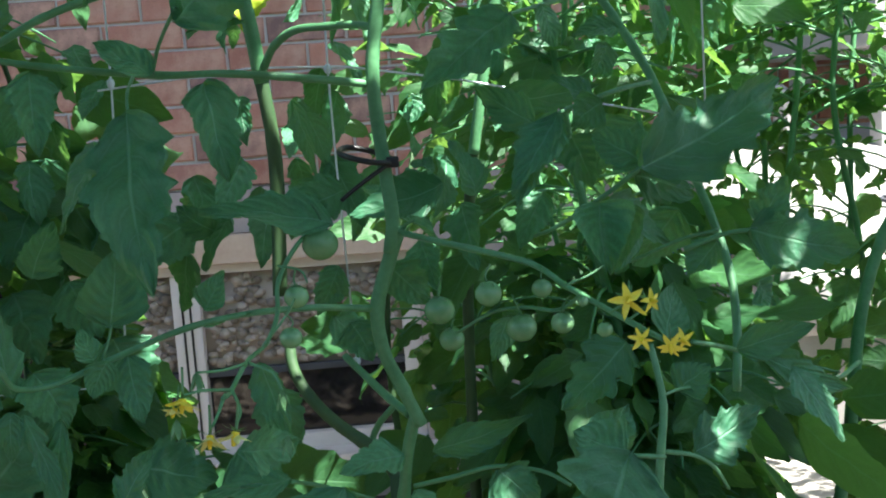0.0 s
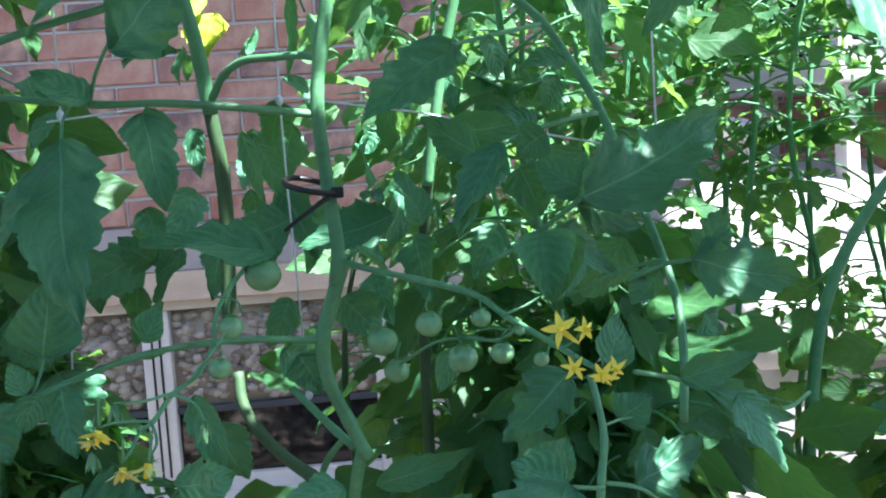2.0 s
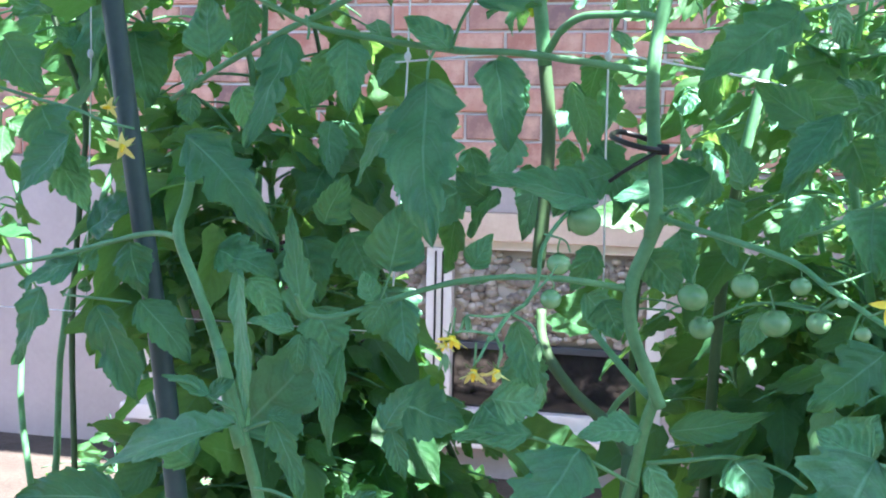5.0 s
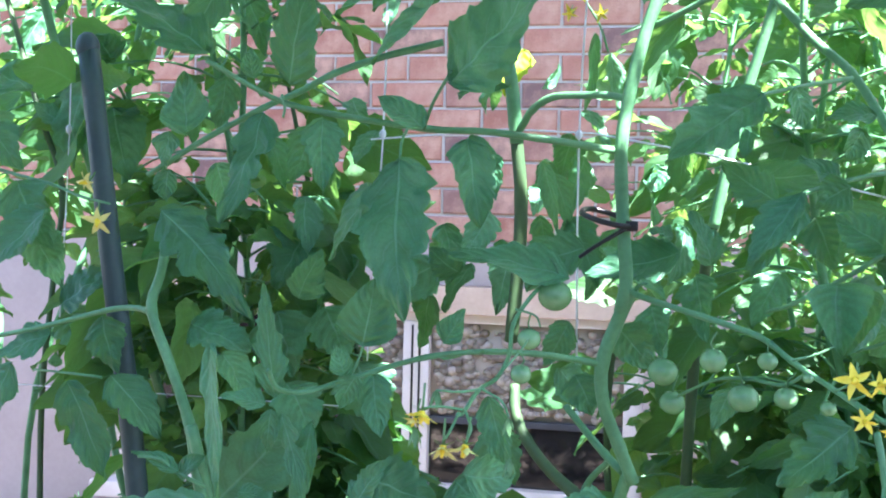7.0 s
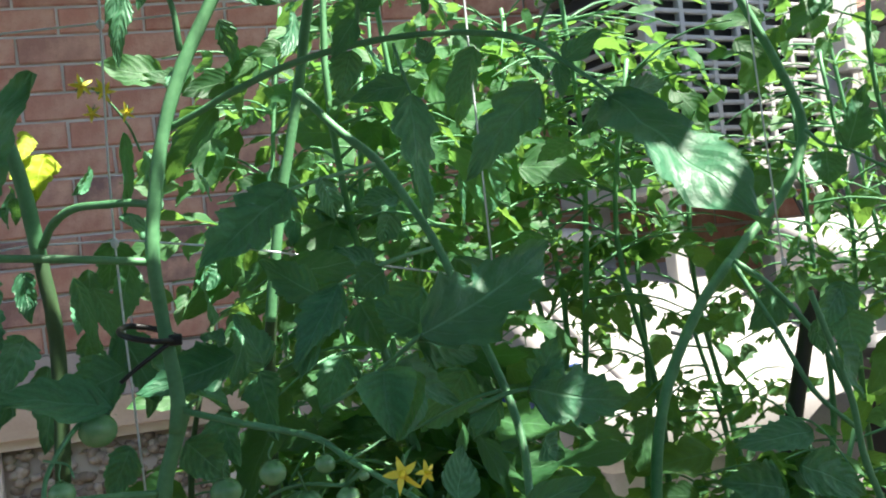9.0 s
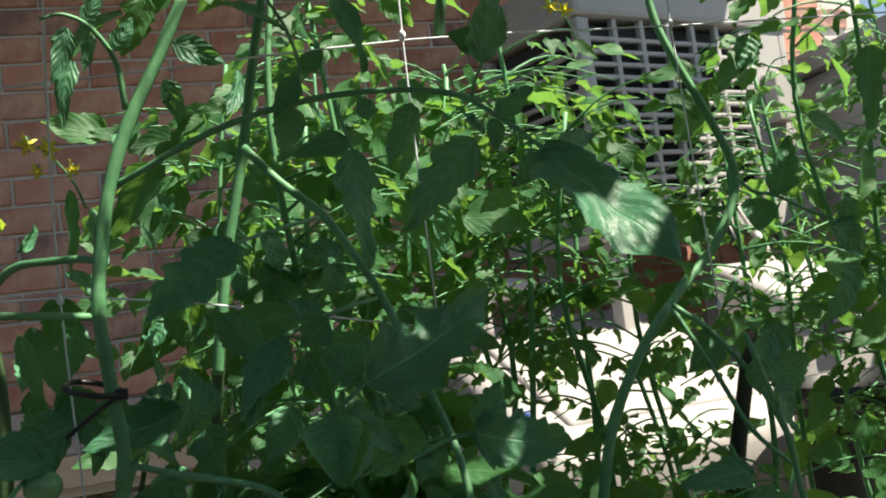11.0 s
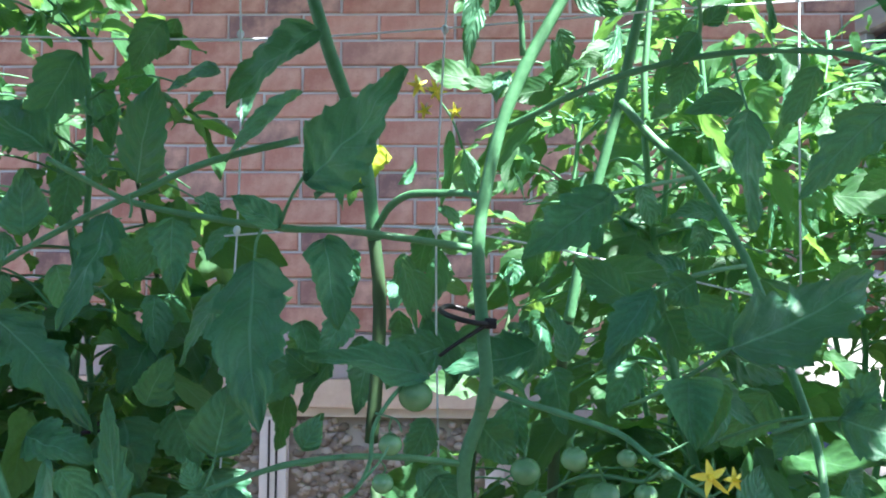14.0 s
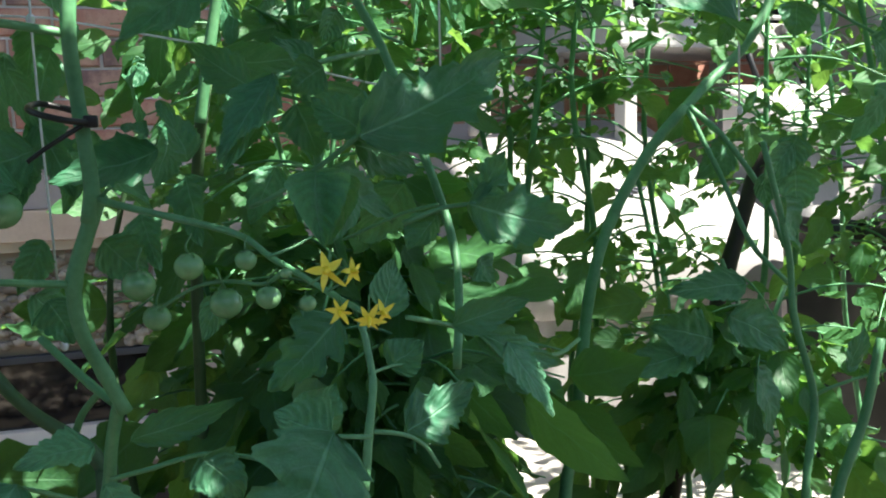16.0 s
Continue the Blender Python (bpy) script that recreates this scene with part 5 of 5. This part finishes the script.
leaflet(back_plant, (-0.289, 0.900, 1.279), (-0.314, 0.920, 1.245), 0.028, -29, 180, lobes=1)
leaflet(back_plant, (-0.070, 0.900, 1.025), (-0.071, 0.852, 0.994), 0.022, -1, 181, lobes=1)
leaflet(back_plant, (-0.493, 0.950, 1.197), (-0.523, 0.985, 1.136), 0.047, 21, 182, lobes=1)
leaflet(back_plant, (-0.422, 0.950, 1.150), (-0.396, 0.931, 1.090), 0.047, 45, 183, lobes=1)
leaflet(back_plant, (-0.580, 1.000, 1.156), (-0.574, 0.964, 1.096), 0.037, 11, 184, lobes=1)
leaflet(back_plant, (-0.657, 1.000, 1.222), (-0.680, 0.981, 1.162), 0.050, -36, 185, lobes=1)
leaflet(back_plant, (-0.451, 0.950, 1.097), (-0.446, 0.940, 1.060), 0.030, -39, 186, lobes=1)
leaflet(back_plant, (-0.272, 0.950, 1.113), (-0.240, 0.902, 1.078), 0.030, -1, 187, lobes=1)
leaflet(back_plant, (0.108, 0.900, 1.050), (0.106, 0.935, 1.004), 0.034, -35, 188, lobes=1)
leaflet(back_plant, (0.029, 0.900, 1.030), (0.038, 0.864, 0.989), 0.034, -43, 189, lobes=1)
leaflet(back_plant, (-0.029, 0.920, 1.054), (-0.041, 0.881, 0.995), 0.046, -31, 190, lobes=1)
leaflet(back_plant, (-0.065, 0.920, 1.051), (-0.072, 0.909, 0.997), 0.029, -1, 191, lobes=1)
leaflet(back_plant, (-0.220, 0.950, 1.225), (-0.227, 0.917, 1.175), 0.036, 26, 192, lobes=1)
leaflet(back_plant, (-0.396, 0.950, 1.227), (-0.353, 0.910, 1.152), 0.053, -1, 193, lobes=1)
leaflet(back_plant, (0.130, 0.900, 1.040), (0.109, 0.855, 1.006), 0.028, 10, 194, lobes=1)
leaflet(back_plant, (0.053, 0.900, 1.042), (0.031, 0.893, 1.020), 0.034, 7, 195, lobes=1)
leaflet(back_plant, (0.122, 0.950, 1.092), (0.136, 1.000, 1.035), 0.036, 47, 196, lobes=1)
leaflet(back_plant, (0.204, 0.950, 1.076), (0.193, 0.967, 1.019), 0.042, -27, 197, lobes=1)
leaflet(back_plant, (0.217, 0.950, 1.090), (0.227, 0.924, 1.037), 0.042, 16, 198, lobes=1)
leaflet(back_plant, (-0.119, 0.900, 1.127), (-0.122, 0.881, 1.090), 0.028, 45, 199, lobes=1)
leaflet(back_plant, (-0.043, 0.950, 1.078), (-0.058, 0.976, 1.027), 0.053, -20, 200, lobes=1)
leaflet(back_plant, (0.153, 0.920, 1.097), (0.175, 0.909, 1.039), 0.052, -1, 201, lobes=1)
leaflet(back_plant, (0.335, 0.950, 1.130), (0.326, 0.965, 1.068), 0.053, 1, 202, lobes=1)
leaflet(back_plant, (0.349, 0.900, 1.045), (0.359, 0.943, 1.015), 0.034, -49, 203, lobes=1)
leaflet(back_plant, (0.167, 0.800, 1.230), (0.160, 0.830, 1.183), 0.023, -19, 204, lobes=1)
leaflet(back_plant, (0.184, 0.800, 1.215), (0.200, 0.826, 1.173), 0.030, -20, 205, lobes=1)
leaflet(back_plant, (0.292, 0.850, 1.207), (0.279, 0.875, 1.148), 0.042, -22, 206, lobes=1)
leaflet(back_plant, (0.384, 0.850, 1.122), (0.364, 0.900, 1.111), 0.037, 47, 207, lobes=1)
leaflet(back_plant, (0.284, 0.900, 1.112), (0.288, 0.925, 1.057), 0.026, -22, 208, lobes=1)
leaflet(back_plant, (0.124, 0.900, 1.098), (0.117, 0.877, 1.049), 0.034, 35, 209, lobes=1)
leaflet(back_plant, (0.219, 0.900, 1.082), (0.203, 0.867, 1.033), 0.026, -44, 210, lobes=1)
leaflet(back_plant, (0.037, 0.900, 1.045), (0.034, 0.935, 1.020), 0.025, 21, 211, lobes=1)
leaflet(back_plant, (0.182, 0.750, 1.236), (0.172, 0.761, 1.213), 0.023, 41, 212, lobes=1)
# shaded leaves between netting and wall
leaflet(back_plant, (-0.273, 0.820, 1.072), (-0.294, 0.824, 1.021), 0.046, -24, 213, lobes=1)
leaflet(back_plant, (-0.269, 0.860, 1.043), (-0.270, 0.903, 0.992), 0.043, 36, 214, lobes=1)
leaflet(back_plant, (-0.216, 0.840, 1.005), (-0.217, 0.797, 0.962), 0.042, -34, 215, lobes=1)
leaflet(back_plant, (-0.271, 0.800, 1.007), (-0.261, 0.781, 0.955), 0.045, -28, 216, lobes=1)
leaflet(back_plant, (-0.109, 0.840, 0.998), (-0.128, 0.794, 0.955), 0.042, -5, 217, lobes=1)
leaflet(back_plant, (-0.113, 0.880, 1.052), (-0.106, 0.857, 1.008), 0.033, 28, 218, lobes=1)
leaflet(back_plant, (-0.222, 0.860, 1.071), (-0.229, 0.812, 1.037), 0.032, 15, 219, lobes=1)
leaflet(back_plant, (-0.090, 0.840, 0.956), (-0.095, 0.794, 0.909), 0.044, -16, 220, lobes=1)
leaflet(back_plant, (-0.210, 0.860, 0.955), (-0.198, 0.849, 0.899), 0.048, -14, 221, lobes=1)
leaflet(back_plant, (-0.250, 0.840, 0.945), (-0.276, 0.841, 0.892), 0.047, 34, 222, lobes=1)
leaflet(back_plant, (-0.163, 0.840, 0.921), (-0.178, 0.885, 0.865), 0.042, 25, 223, lobes=1)
leaflet(back_plant, (-0.065, 0.860, 0.996), (-0.055, 0.871, 0.953), 0.032, 33, 224, lobes=1)
leaflet(back_plant, (0.061, 0.800, 0.989), (0.046, 0.770, 0.942), 0.040, -27, 225, lobes=1)
leaflet(back_plant, (0.070, 0.800, 0.949), (0.076, 0.761, 0.899), 0.045, 31, 226, lobes=1)
leaflet(back_plant, (0.142, 0.820, 0.953), (0.117, 0.806, 0.908), 0.043, 8, 227, lobes=1)
leaflet(back_plant, (0.035, 0.820, 0.921), (0.046, 0.783, 0.880), 0.041, 21, 228, lobes=1)
leaflet(back_plant, (-0.373, 0.860, 1.123), (-0.379, 0.856, 1.067), 0.043, 1, 229, lobes=1)
leaflet(back_plant, (-0.321, 0.840, 1.064), (-0.315, 0.872, 1.012), 0.044, -32, 230, lobes=1)
leaflet(back_plant, (-0.271, 0.840, 1.008), (-0.291, 0.865, 0.948), 0.047, -39, 231, lobes=1)
leaflet(back_plant, (-0.151, 0.840, 0.986), (-0.141, 0.829, 0.933), 0.047, -21, 232, lobes=1)
leaflet(back_plant, (0.064, 0.800, 1.074), (0.057, 0.844, 1.019), 0.045, 35, 233, lobes=1)
leaflet(back_plant, (0.098, 0.800, 1.114), (0.121, 0.828, 1.067), 0.040, 11, 234, lobes=1)
# broad dark leaves low between the netting and the window
leaflet(back_plant, (-0.008, 0.74, 0.971), (0.044, 0.72, 0.929), 0.060, -25, 300, lobes=1)
leaflet(back_plant, (-0.032, 0.78, 0.908), (-0.053, 0.78, 0.869), 0.040, 12, 301, lobes=1)
leaflet(back_plant, (-0.037, 0.74, 0.875), (-0.01, 0.76, 0.837), 0.045, -1, 302, lobes=1)
leaflet(back_plant, (-0.148, 0.8, 0.951), (-0.201, 0.79, 0.919), 0.055, -14, 303, lobes=1)
leaflet(back_plant, (-0.225, 0.82, 0.951), (-0.262, 0.83, 0.911), 0.060, 23, 304, lobes=1)
leaflet(back_plant, (-0.276, 0.82, 0.983), (-0.297, 0.8, 0.923), 0.070, 10, 305, lobes=1)
leaflet(back_plant, (-0.251, 0.8, 0.909), (-0.229, 0.8, 0.861), 0.060, -3, 306, lobes=1)
leaflet(back_plant, (-0.136, 0.85, 0.976), (-0.163, 0.87, 0.944), 0.045, -16, 307, lobes=1)
leaflet(back_plant, (-0.296, 0.8, 0.903), (-0.276, 0.79, 0.846), 0.080, 21, 308, lobes=1)
leaflet(back_plant, (-0.206, 0.75, 0.869), (-0.186, 0.76, 0.814), 0.070, 8, 309, lobes=1)
leaflet(back_plant, (-0.256, 0.72, 0.854), (-0.235, 0.72, 0.81), 0.055, -5, 310, lobes=1)
leaflet(back_plant, (-0.081, 0.68, 0.837), (-0.065, 0.7, 0.79), 0.050, 19, 312, lobes=1)
leaflet(back_plant, (-0.098, 0.62, 0.813), (-0.071, 0.61, 0.792), 0.060, 6, 313, lobes=1)
leaflet(back_plant, (-0.153, 0.6, 0.814), (-0.11, 0.61, 0.799), 0.060, -7, 314, lobes=1)
leaflet(back_plant, (-0.049, 0.85, 0.975), (-0.073, 0.83, 0.927), 0.050, -20, 315, lobes=1)
leaflet(back_plant, (0.008, 0.78, 0.905), (0.038, 0.78, 0.871), 0.050, 17, 316, lobes=1)
leaflet(back_plant, (-0.05, 0.8, 1.031), (-0.036, 0.82, 0.985), 0.030, 4, 317, lobes=1)
leaflet(back_plant, (-0.036, 0.82, 0.995), (-0.010, 0.80, 0.935), 0.044, 18, 318, lobes=1)
leaflet(back_plant, (0.004, 0.84, 0.985), (-0.022, 0.83, 0.922), 0.040, -22, 319, lobes=1)
leaflet(back_plant, (-0.044, 0.86, 0.965), (-0.060, 0.84, 0.915), 0.034, 14, 320, lobes=1)
leaflet(back_plant, (-0.098, 0.86, 0.972), (-0.104, 0.84, 0.918), 0.038, -12, 321, lobes=1)
leaflet(back_plant, (-0.128, 0.86, 0.950), (-0.150, 0.84, 0.905), 0.036, 26, 322, lobes=1)
# yellow-green leaflets in the sun behind the vine
part("leaflet", blade(Mesh(), (-0.092, 0.92, 1.158), (-0.107, 0.9, 1.11), 0.042, 10, 340, 1), LEAF_YELLOW, back_plant, "yellow-green leaflet")
part("leaflet", blade(Mesh(), (-0.117, 0.92, 1.147), (-0.1, 0.9, 1.115), 0.026, -2, 341, 1), LEAF_YELLOW, back_plant, "yellow-green leaflet")
part("leaflet", blade(Mesh(), (-0.105, 0.92, 1.179), (-0.109, 0.9, 1.151), 0.022, -14, 342, 1), LEAF_YELLOW, back_plant, "yellow-green leaflet")
# loose flower truss up by the netting
truss = limb(back_plant, "truss_stem", [(-0.009, 0.900, 1.151), (-0.017, 0.893, 1.174), (-0.030, 0.887, 1.194), (-0.043, 0.880, 1.206)], 0.0012, 0.0008)
flower(truss, (-0.051, 0.880, 1.208), 0.0115, 501)
flower(truss, (-0.034, 0.880, 1.203), 0.0115, 502)
flower(truss, (-0.045, 0.880, 1.184), 0.0085, 503)
flower(truss, (-0.016, 0.880, 1.183), 0.0090, 504)
truss = limb(back_plant, "truss_stem", [(0.550, 1.000, 1.318), (0.538, 0.990, 1.336), (0.521, 0.980, 1.350)], 0.0012, 0.0008)
flower(truss, (0.514, 0.980, 1.352), 0.0117, 511)
flower(truss, (0.531, 0.980, 1.348), 0.0105, 512)

# the vines' feet
limb(main_plant, "vine", [(-0.018, 0.700, 0.559), (-0.025, 0.705, 0.35), (-0.02, 0.70, 0.15), (-0.02, 0.70, -0.03)], 0.0070, 0.0085)
limb(main_plant, "old_stem", [(0.004, 0.700, 0.760), (0.0, 0.702, 0.6), (-0.01, 0.70, 0.3), (-0.01, 0.70, -0.03)], 0.0074, 0.0085)

# ---- bushier plants behind ----


def compound(blades, stalks, at, way, length, size, seed, facing=None, gaps=()):
    """A compound leaf: a drooping rachis with five to nine leaflets."""
    rnd = random.Random(seed)
    way = Vector(way).normalized()
    pts = [Vector(at) + way * (length * s) + Vector((0, 0, 0.30 * length * (s - 1.5 * s * s))) for s in (0, 0.33, 0.66, 1.0)]
    tube(stalks, pts, 0.0018, 0.0009, 5, 2, 0, False)
    side = way.cross(Vector((0, 0, 1))).normalized()
    pairs = rnd.choice((2, 3, 3, 4))
    for k in range(pairs + 1):
        s = 0.34 + 0.66 * k / pairs
        p = pts[0].lerp(pts[-1], s) + Vector((0, 0, 0.30 * length * (s - 1.5 * s * s)))
        ends = ((1, 0.8), (-1, 0.8)) if k < pairs else ((0, 1.25),)
        for sgn, scale in ends:
            big = size * scale * rnd.uniform(0.65, 1.2) * (0.6 + 0.5 * s)
            d = (way * rnd.uniform(0.3, 0.9) + side * sgn * rnd.uniform(0.6, 1.0) + Vector((0, 0, rnd.uniform(-1.3, 0.0)))).normalized()
            q = p + side * sgn * 0.12 * big
            mid = q + d * (0.5 * big)
            mid += sun_dir * ((1.63 - mid.z) / sun_dir.z)
            if any(math.hypot(mid.x - x, mid.y - y) < r for x, y, r in gaps):
                continue
            blades.append((q, q + d * big, big * rnd.uniform(0.58, 0.82), rnd.uniform(-40, 40), rnd.randrange(10**6), rnd.choice((1, 1, 2)),
                           facing or (0.7 * rnd.uniform(-1, 1), rnd.uniform(-1.2, -0.2), 0.6)))


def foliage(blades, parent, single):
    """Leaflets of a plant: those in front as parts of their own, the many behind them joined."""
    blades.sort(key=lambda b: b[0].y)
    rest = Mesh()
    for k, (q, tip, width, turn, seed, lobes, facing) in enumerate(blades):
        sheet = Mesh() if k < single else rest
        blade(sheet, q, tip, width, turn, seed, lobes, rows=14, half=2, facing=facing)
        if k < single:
            part("leaflet", sheet, LEAF_SHADE_TONE, parent)
    tagged(part("foliage", rest, LEAF_SHADE_TONE, parent), kind="stuff")


def bush(place, height, spread, leaves, size, seed, label, low=0.12, vines=2, group="tomato plants"):
    """A tomato plant with several vines and its foliage."""
    rnd = random.Random(seed)
    ob = thing("tomato_plant", place, label, "tomato plant", group)
    stalks, blades = Mesh(), []
    lines = []
    for v in range(vines):
        x, y = place[0] + rnd.uniform(-0.05, 0.05), place[1] + rnd.uniform(-0.05, 0.05)
        pts, z = [], 0.0
        h = height * rnd.uniform(0.82, 1.05)
        for k in range(7):
            pts.append((x, y, h * k / 6))
            x += rnd.uniform(-0.3, 0.3) * spread
            y += rnd.uniform(-0.25, 0.25) * spread
        part("vine", tube(Mesh(), pts, 0.0058, 0.0028, 8, 4), STEM, ob)
        lines.append(spline(pts, 8))
    for k in range(leaves):
        line = lines[k % vines]
        f = low + (1 - low) * rnd.random() ** 0.85
        at = line[min(int(f * (len(line) - 1)), len(line) - 1)]
        a = rnd.uniform(0, 6.283)
        compound(blades, stalks, at, (math.cos(a), 0.8 * math.sin(a), rnd.uniform(-0.1, 0.55)), spread * rnd.uniform(0.6, 1.15), size, seed * 1000 + k)
    tagged(part("stalkwork", stalks, STEM, ob), kind="stuff")
    foliage(blades, ob, 150)
    return ob


def shade_canopy(parent, x0, x1, y0, y1, z0, z1, leaves, size, seed, gaps=()):
    """Unseen foliage added over the netting to shade what grows below."""
    rnd = random.Random(seed)
    blades, stalks = [], Mesh()
    for k in range(leaves):
        at = (rnd.uniform(x0, x1), rnd.uniform(y0, y1), rnd.uniform(z0, z1))
        a = rnd.uniform(0, 6.283)
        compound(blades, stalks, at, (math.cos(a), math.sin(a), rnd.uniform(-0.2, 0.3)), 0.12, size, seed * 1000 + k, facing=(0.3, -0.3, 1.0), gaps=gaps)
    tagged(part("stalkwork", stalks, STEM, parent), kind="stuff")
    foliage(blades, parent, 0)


# vine tops out of view, added to carry the foliage that shades the plants
limb(main_plant, "vine", [(0.079, 0.620, 1.243), (0.10, 0.60, 1.35), (0.12, 0.55, 1.50), (0.10, 0.48, 1.70)], 0.0046, 0.0036)
limb(second_plant, "vine", [(0.305, 0.780, 1.26), (0.32, 0.74, 1.40), (0.32, 0.66, 1.58), (0.30, 0.58, 1.78)], 0.0048, 0.0036)
limb(stake_plant, "vine", [(-0.40, 0.80, 0.80), (-0.52, 0.80, 1.15), (-0.54, 0.70, 1.45), (-0.50, 0.56, 1.70)], 0.0042, 0.0034)
# Holes left in the added foliage so that chosen leaves catch sun.
SUN_GAPS = ((0.205, 0.468, 0.082), (0.245, 0.47, 0.080), (0.53, 0.19, 0.045))
shade_canopy(main_plant, -0.40, 0.30, 0.06, 0.50, 1.48, 1.78, 270, 0.090, 41, SUN_GAPS)
shade_canopy(back_plant, -0.30, 0.12, 0.50, 0.72, 1.46, 1.76, 64, 0.090, 44, SUN_GAPS)
shade_canopy(right_plant, 0.50, 1.00, 0.52, 0.74, 1.46, 1.76, 40, 0.090, 45)
shade_canopy(second_plant, 0.15, 1.10, 0.08, 0.50, 1.50, 1.78, 220, 0.090, 42, SUN_GAPS)
shade_canopy(stake_plant, -1.05, -0.35, 0.08, 0.52, 1.46, 1.76, 130, 0.090, 43)
bush((-1.25, 1.12, 0), 1.55, 0.24, 60, 0.066, 1, "green tomato plant before the brick wall, leaves lit from behind", low=0.66, vines=3)
bush((-0.84, 1.04, 0), 1.50, 0.21, 52, 0.062, 2, "green tomato plant behind the stake, yellow-lit leaves", low=0.68, vines=3)
bush((-0.55, 1.00, 0), 1.40, 0.16, 30, 0.060, 17, "green tomato plant behind the stake, partly sunlit", low=0.74)
bush((0.20, 1.06, 0), 0.95, 0.15, 90, 0.064, 4, "low shaded tomato plant behind the vine", vines=3)
bush((0.20, 0.98, 0), 1.42, 0.14, 95, 0.062, 5, "dense tomato plant behind the fruit truss, partly sunlit", vines=3)
bush((0.40, 1.14, 0), 1.50, 0.17, 80, 0.048, 6, "dense sunlit tomato plant with small leaves", low=0.70, vines=3)
bush((0.62, 1.20, 0), 1.28, 0.14, 62, 0.036, 7, "sunlit tomato plant with small leaves before the hose box", low=0.58, vines=3)
bush((1.10, 1.20, 0), 1.50, 0.15, 46, 0.034, 20, "tall sunlit tomato plant with small leaves", low=0.66, vines=2)
bush((1.38, 1.22, 0), 1.60, 0.18, 84, 0.040, 8, "tall tomato plant in sun before the air conditioner", low=0.5, vines=3)
bush((1.02, 0.98, 0), 1.45, 0.17, 70, 0.052, 9, "tall tomato plant at the sunny end of the bed", low=0.4, vines=3)
bush((0.70, 0.92, 0), 0.86, 0.14, 48, 0.060, 10, "tomato plant by the dark cane, partly in sun", low=0.5)
bush((1.25, 0.85, 0), 1.45, 0.22, 60, 0.060, 11, "tall tomato plant at the end of the row, in sun", vines=2)
bush((0.24, 0.68, 0), 0.68, 0.17, 100, 0.072, 12, "low shaded tomato plant under the fruit truss", vines=3)
bush((-0.27, 0.80, 0), 0.54, 0.12, 90, 0.054, 13, "low shaded tomato plant at the foot of the netting", vines=3)
bush((-0.48, 0.78, 0), 0.54, 0.17, 120, 0.054, 14, "low dark tomato plant at the foot of the stake", vines=3)
bush((-0.86, 1.40, 0), 0.42, 0.18, 60, 0.060, 15, "low tomato plant near the foundation, partly sunlit", vines=3)
bush((0.50, 0.70, 0), 0.58, 0.13, 30, 0.070, 16, "shaded tomato plant near the concrete edge", vines=3)
bush((-0.31, 0.86, 0), 1.04, 0.13, 150, 0.060, 21, "dark broad-leaved tomato plant behind the netting", low=0.55, vines=3)
bush((0.17, 0.88, 0), 0.96, 0.13, 100, 0.076, 22, "dark broad-leaved tomato plant behind the vine", low=0.45, vines=3)
bush((0.60, 0.98, 0), 0.95, 0.14, 36, 0.055, 30, "leafy tomato plant in front of the hose box", low=0.5, vines=2)
bush((0.12, 1.20, 0), 1.50, 0.15, 80, 0.056, 24, "tall sunlit tomato plant close to the brick wall", low=0.5, vines=2)
bush((0.30, 1.46, 0), 1.45, 0.16, 50, 0.048, 25, "tall tomato plant near the patio's edge, in full sun", low=0.66, vines=3)
bush((-0.48, 0.90, 0), 1.24, 0.14, 16, 0.070, 27, "shaded tomato plant before the brick wall", low=0.80, vines=2)
bush((0.84, 1.16, 0), 1.22, 0.13, 46, 0.034, 28, "slender sunlit tomato plant with small leaves beside the patio", low=0.74, vines=2)
bush((-0.22, 0.96, 0), 0.72, 0.10, 60, 0.070, 29, "shaded tomato plant beside the window", low=0.5, vines=2)


# ---- bricks ----
def brick_mesh(name, length, seed):
    """One brick's face, edges rounded and a little uneven."""
    rnd, bm = random.Random(seed), bmesh.new()
    bmesh.ops.create_cube(bm, size=1.0)
    for v in bm.verts:
        v.co = Vector((v.co.x * length, v.co.y * 0.05, v.co.z * (BRICK_H - 0.008)))
        v.co += Vector((rnd.uniform(-0.0012, 0.0012), rnd.uniform(-0.001, 0.001), rnd.uniform(-0.0012, 0.0012)))
    bmesh.ops.bevel(bm, geom=[e for e in bm.edges if all(v.co.y < 0 for v in e.verts)], offset=0.004, segments=1, affect="EDGES")
    me = bpy.data.meshes.new(name)
    bm.to_mesh(me)
    bm.free()
    me.materials.append(BRICK)
    return me


kinds = [brick_mesh("brick", BRICK_L - 0.008, k) for k in range(4)]
far_bricks, rnd = Mesh(), random.Random(77)
for row in range(20):
    z = BRICK_Z0 + BRICK_H * (row + 0.5)
    first = -0.174 + (BRICK_L / 2 if (row - 10) % 2 else 0.0) + BRICK_L / 2
    for k in range(-11, 12):
        x = first + k * BRICK_L
        if not X0 + 0.1 < x < X1 - 0.1:
            continue
        y = WALL_Y + 0.024 + rnd.uniform(-0.002, 0.002)
        if -2.25 < x < 1.45 and row < 15:
            ob = new("brick", kinds[rnd.randrange(4)])
            ob.location = (x, y, z)
            put_under(ob, house)
        else:
            slab(far_bricks, (x - BRICK_L / 2 + 0.005, y - 0.025, z - BRICK_H / 2 + 0.005), (x + BRICK_L / 2 - 0.005, y + 0.025, z + BRICK_H / 2 - 0.005))
tagged(part("brickwork", far_bricks, BRICK, house, smooth=False), kind="stuff")
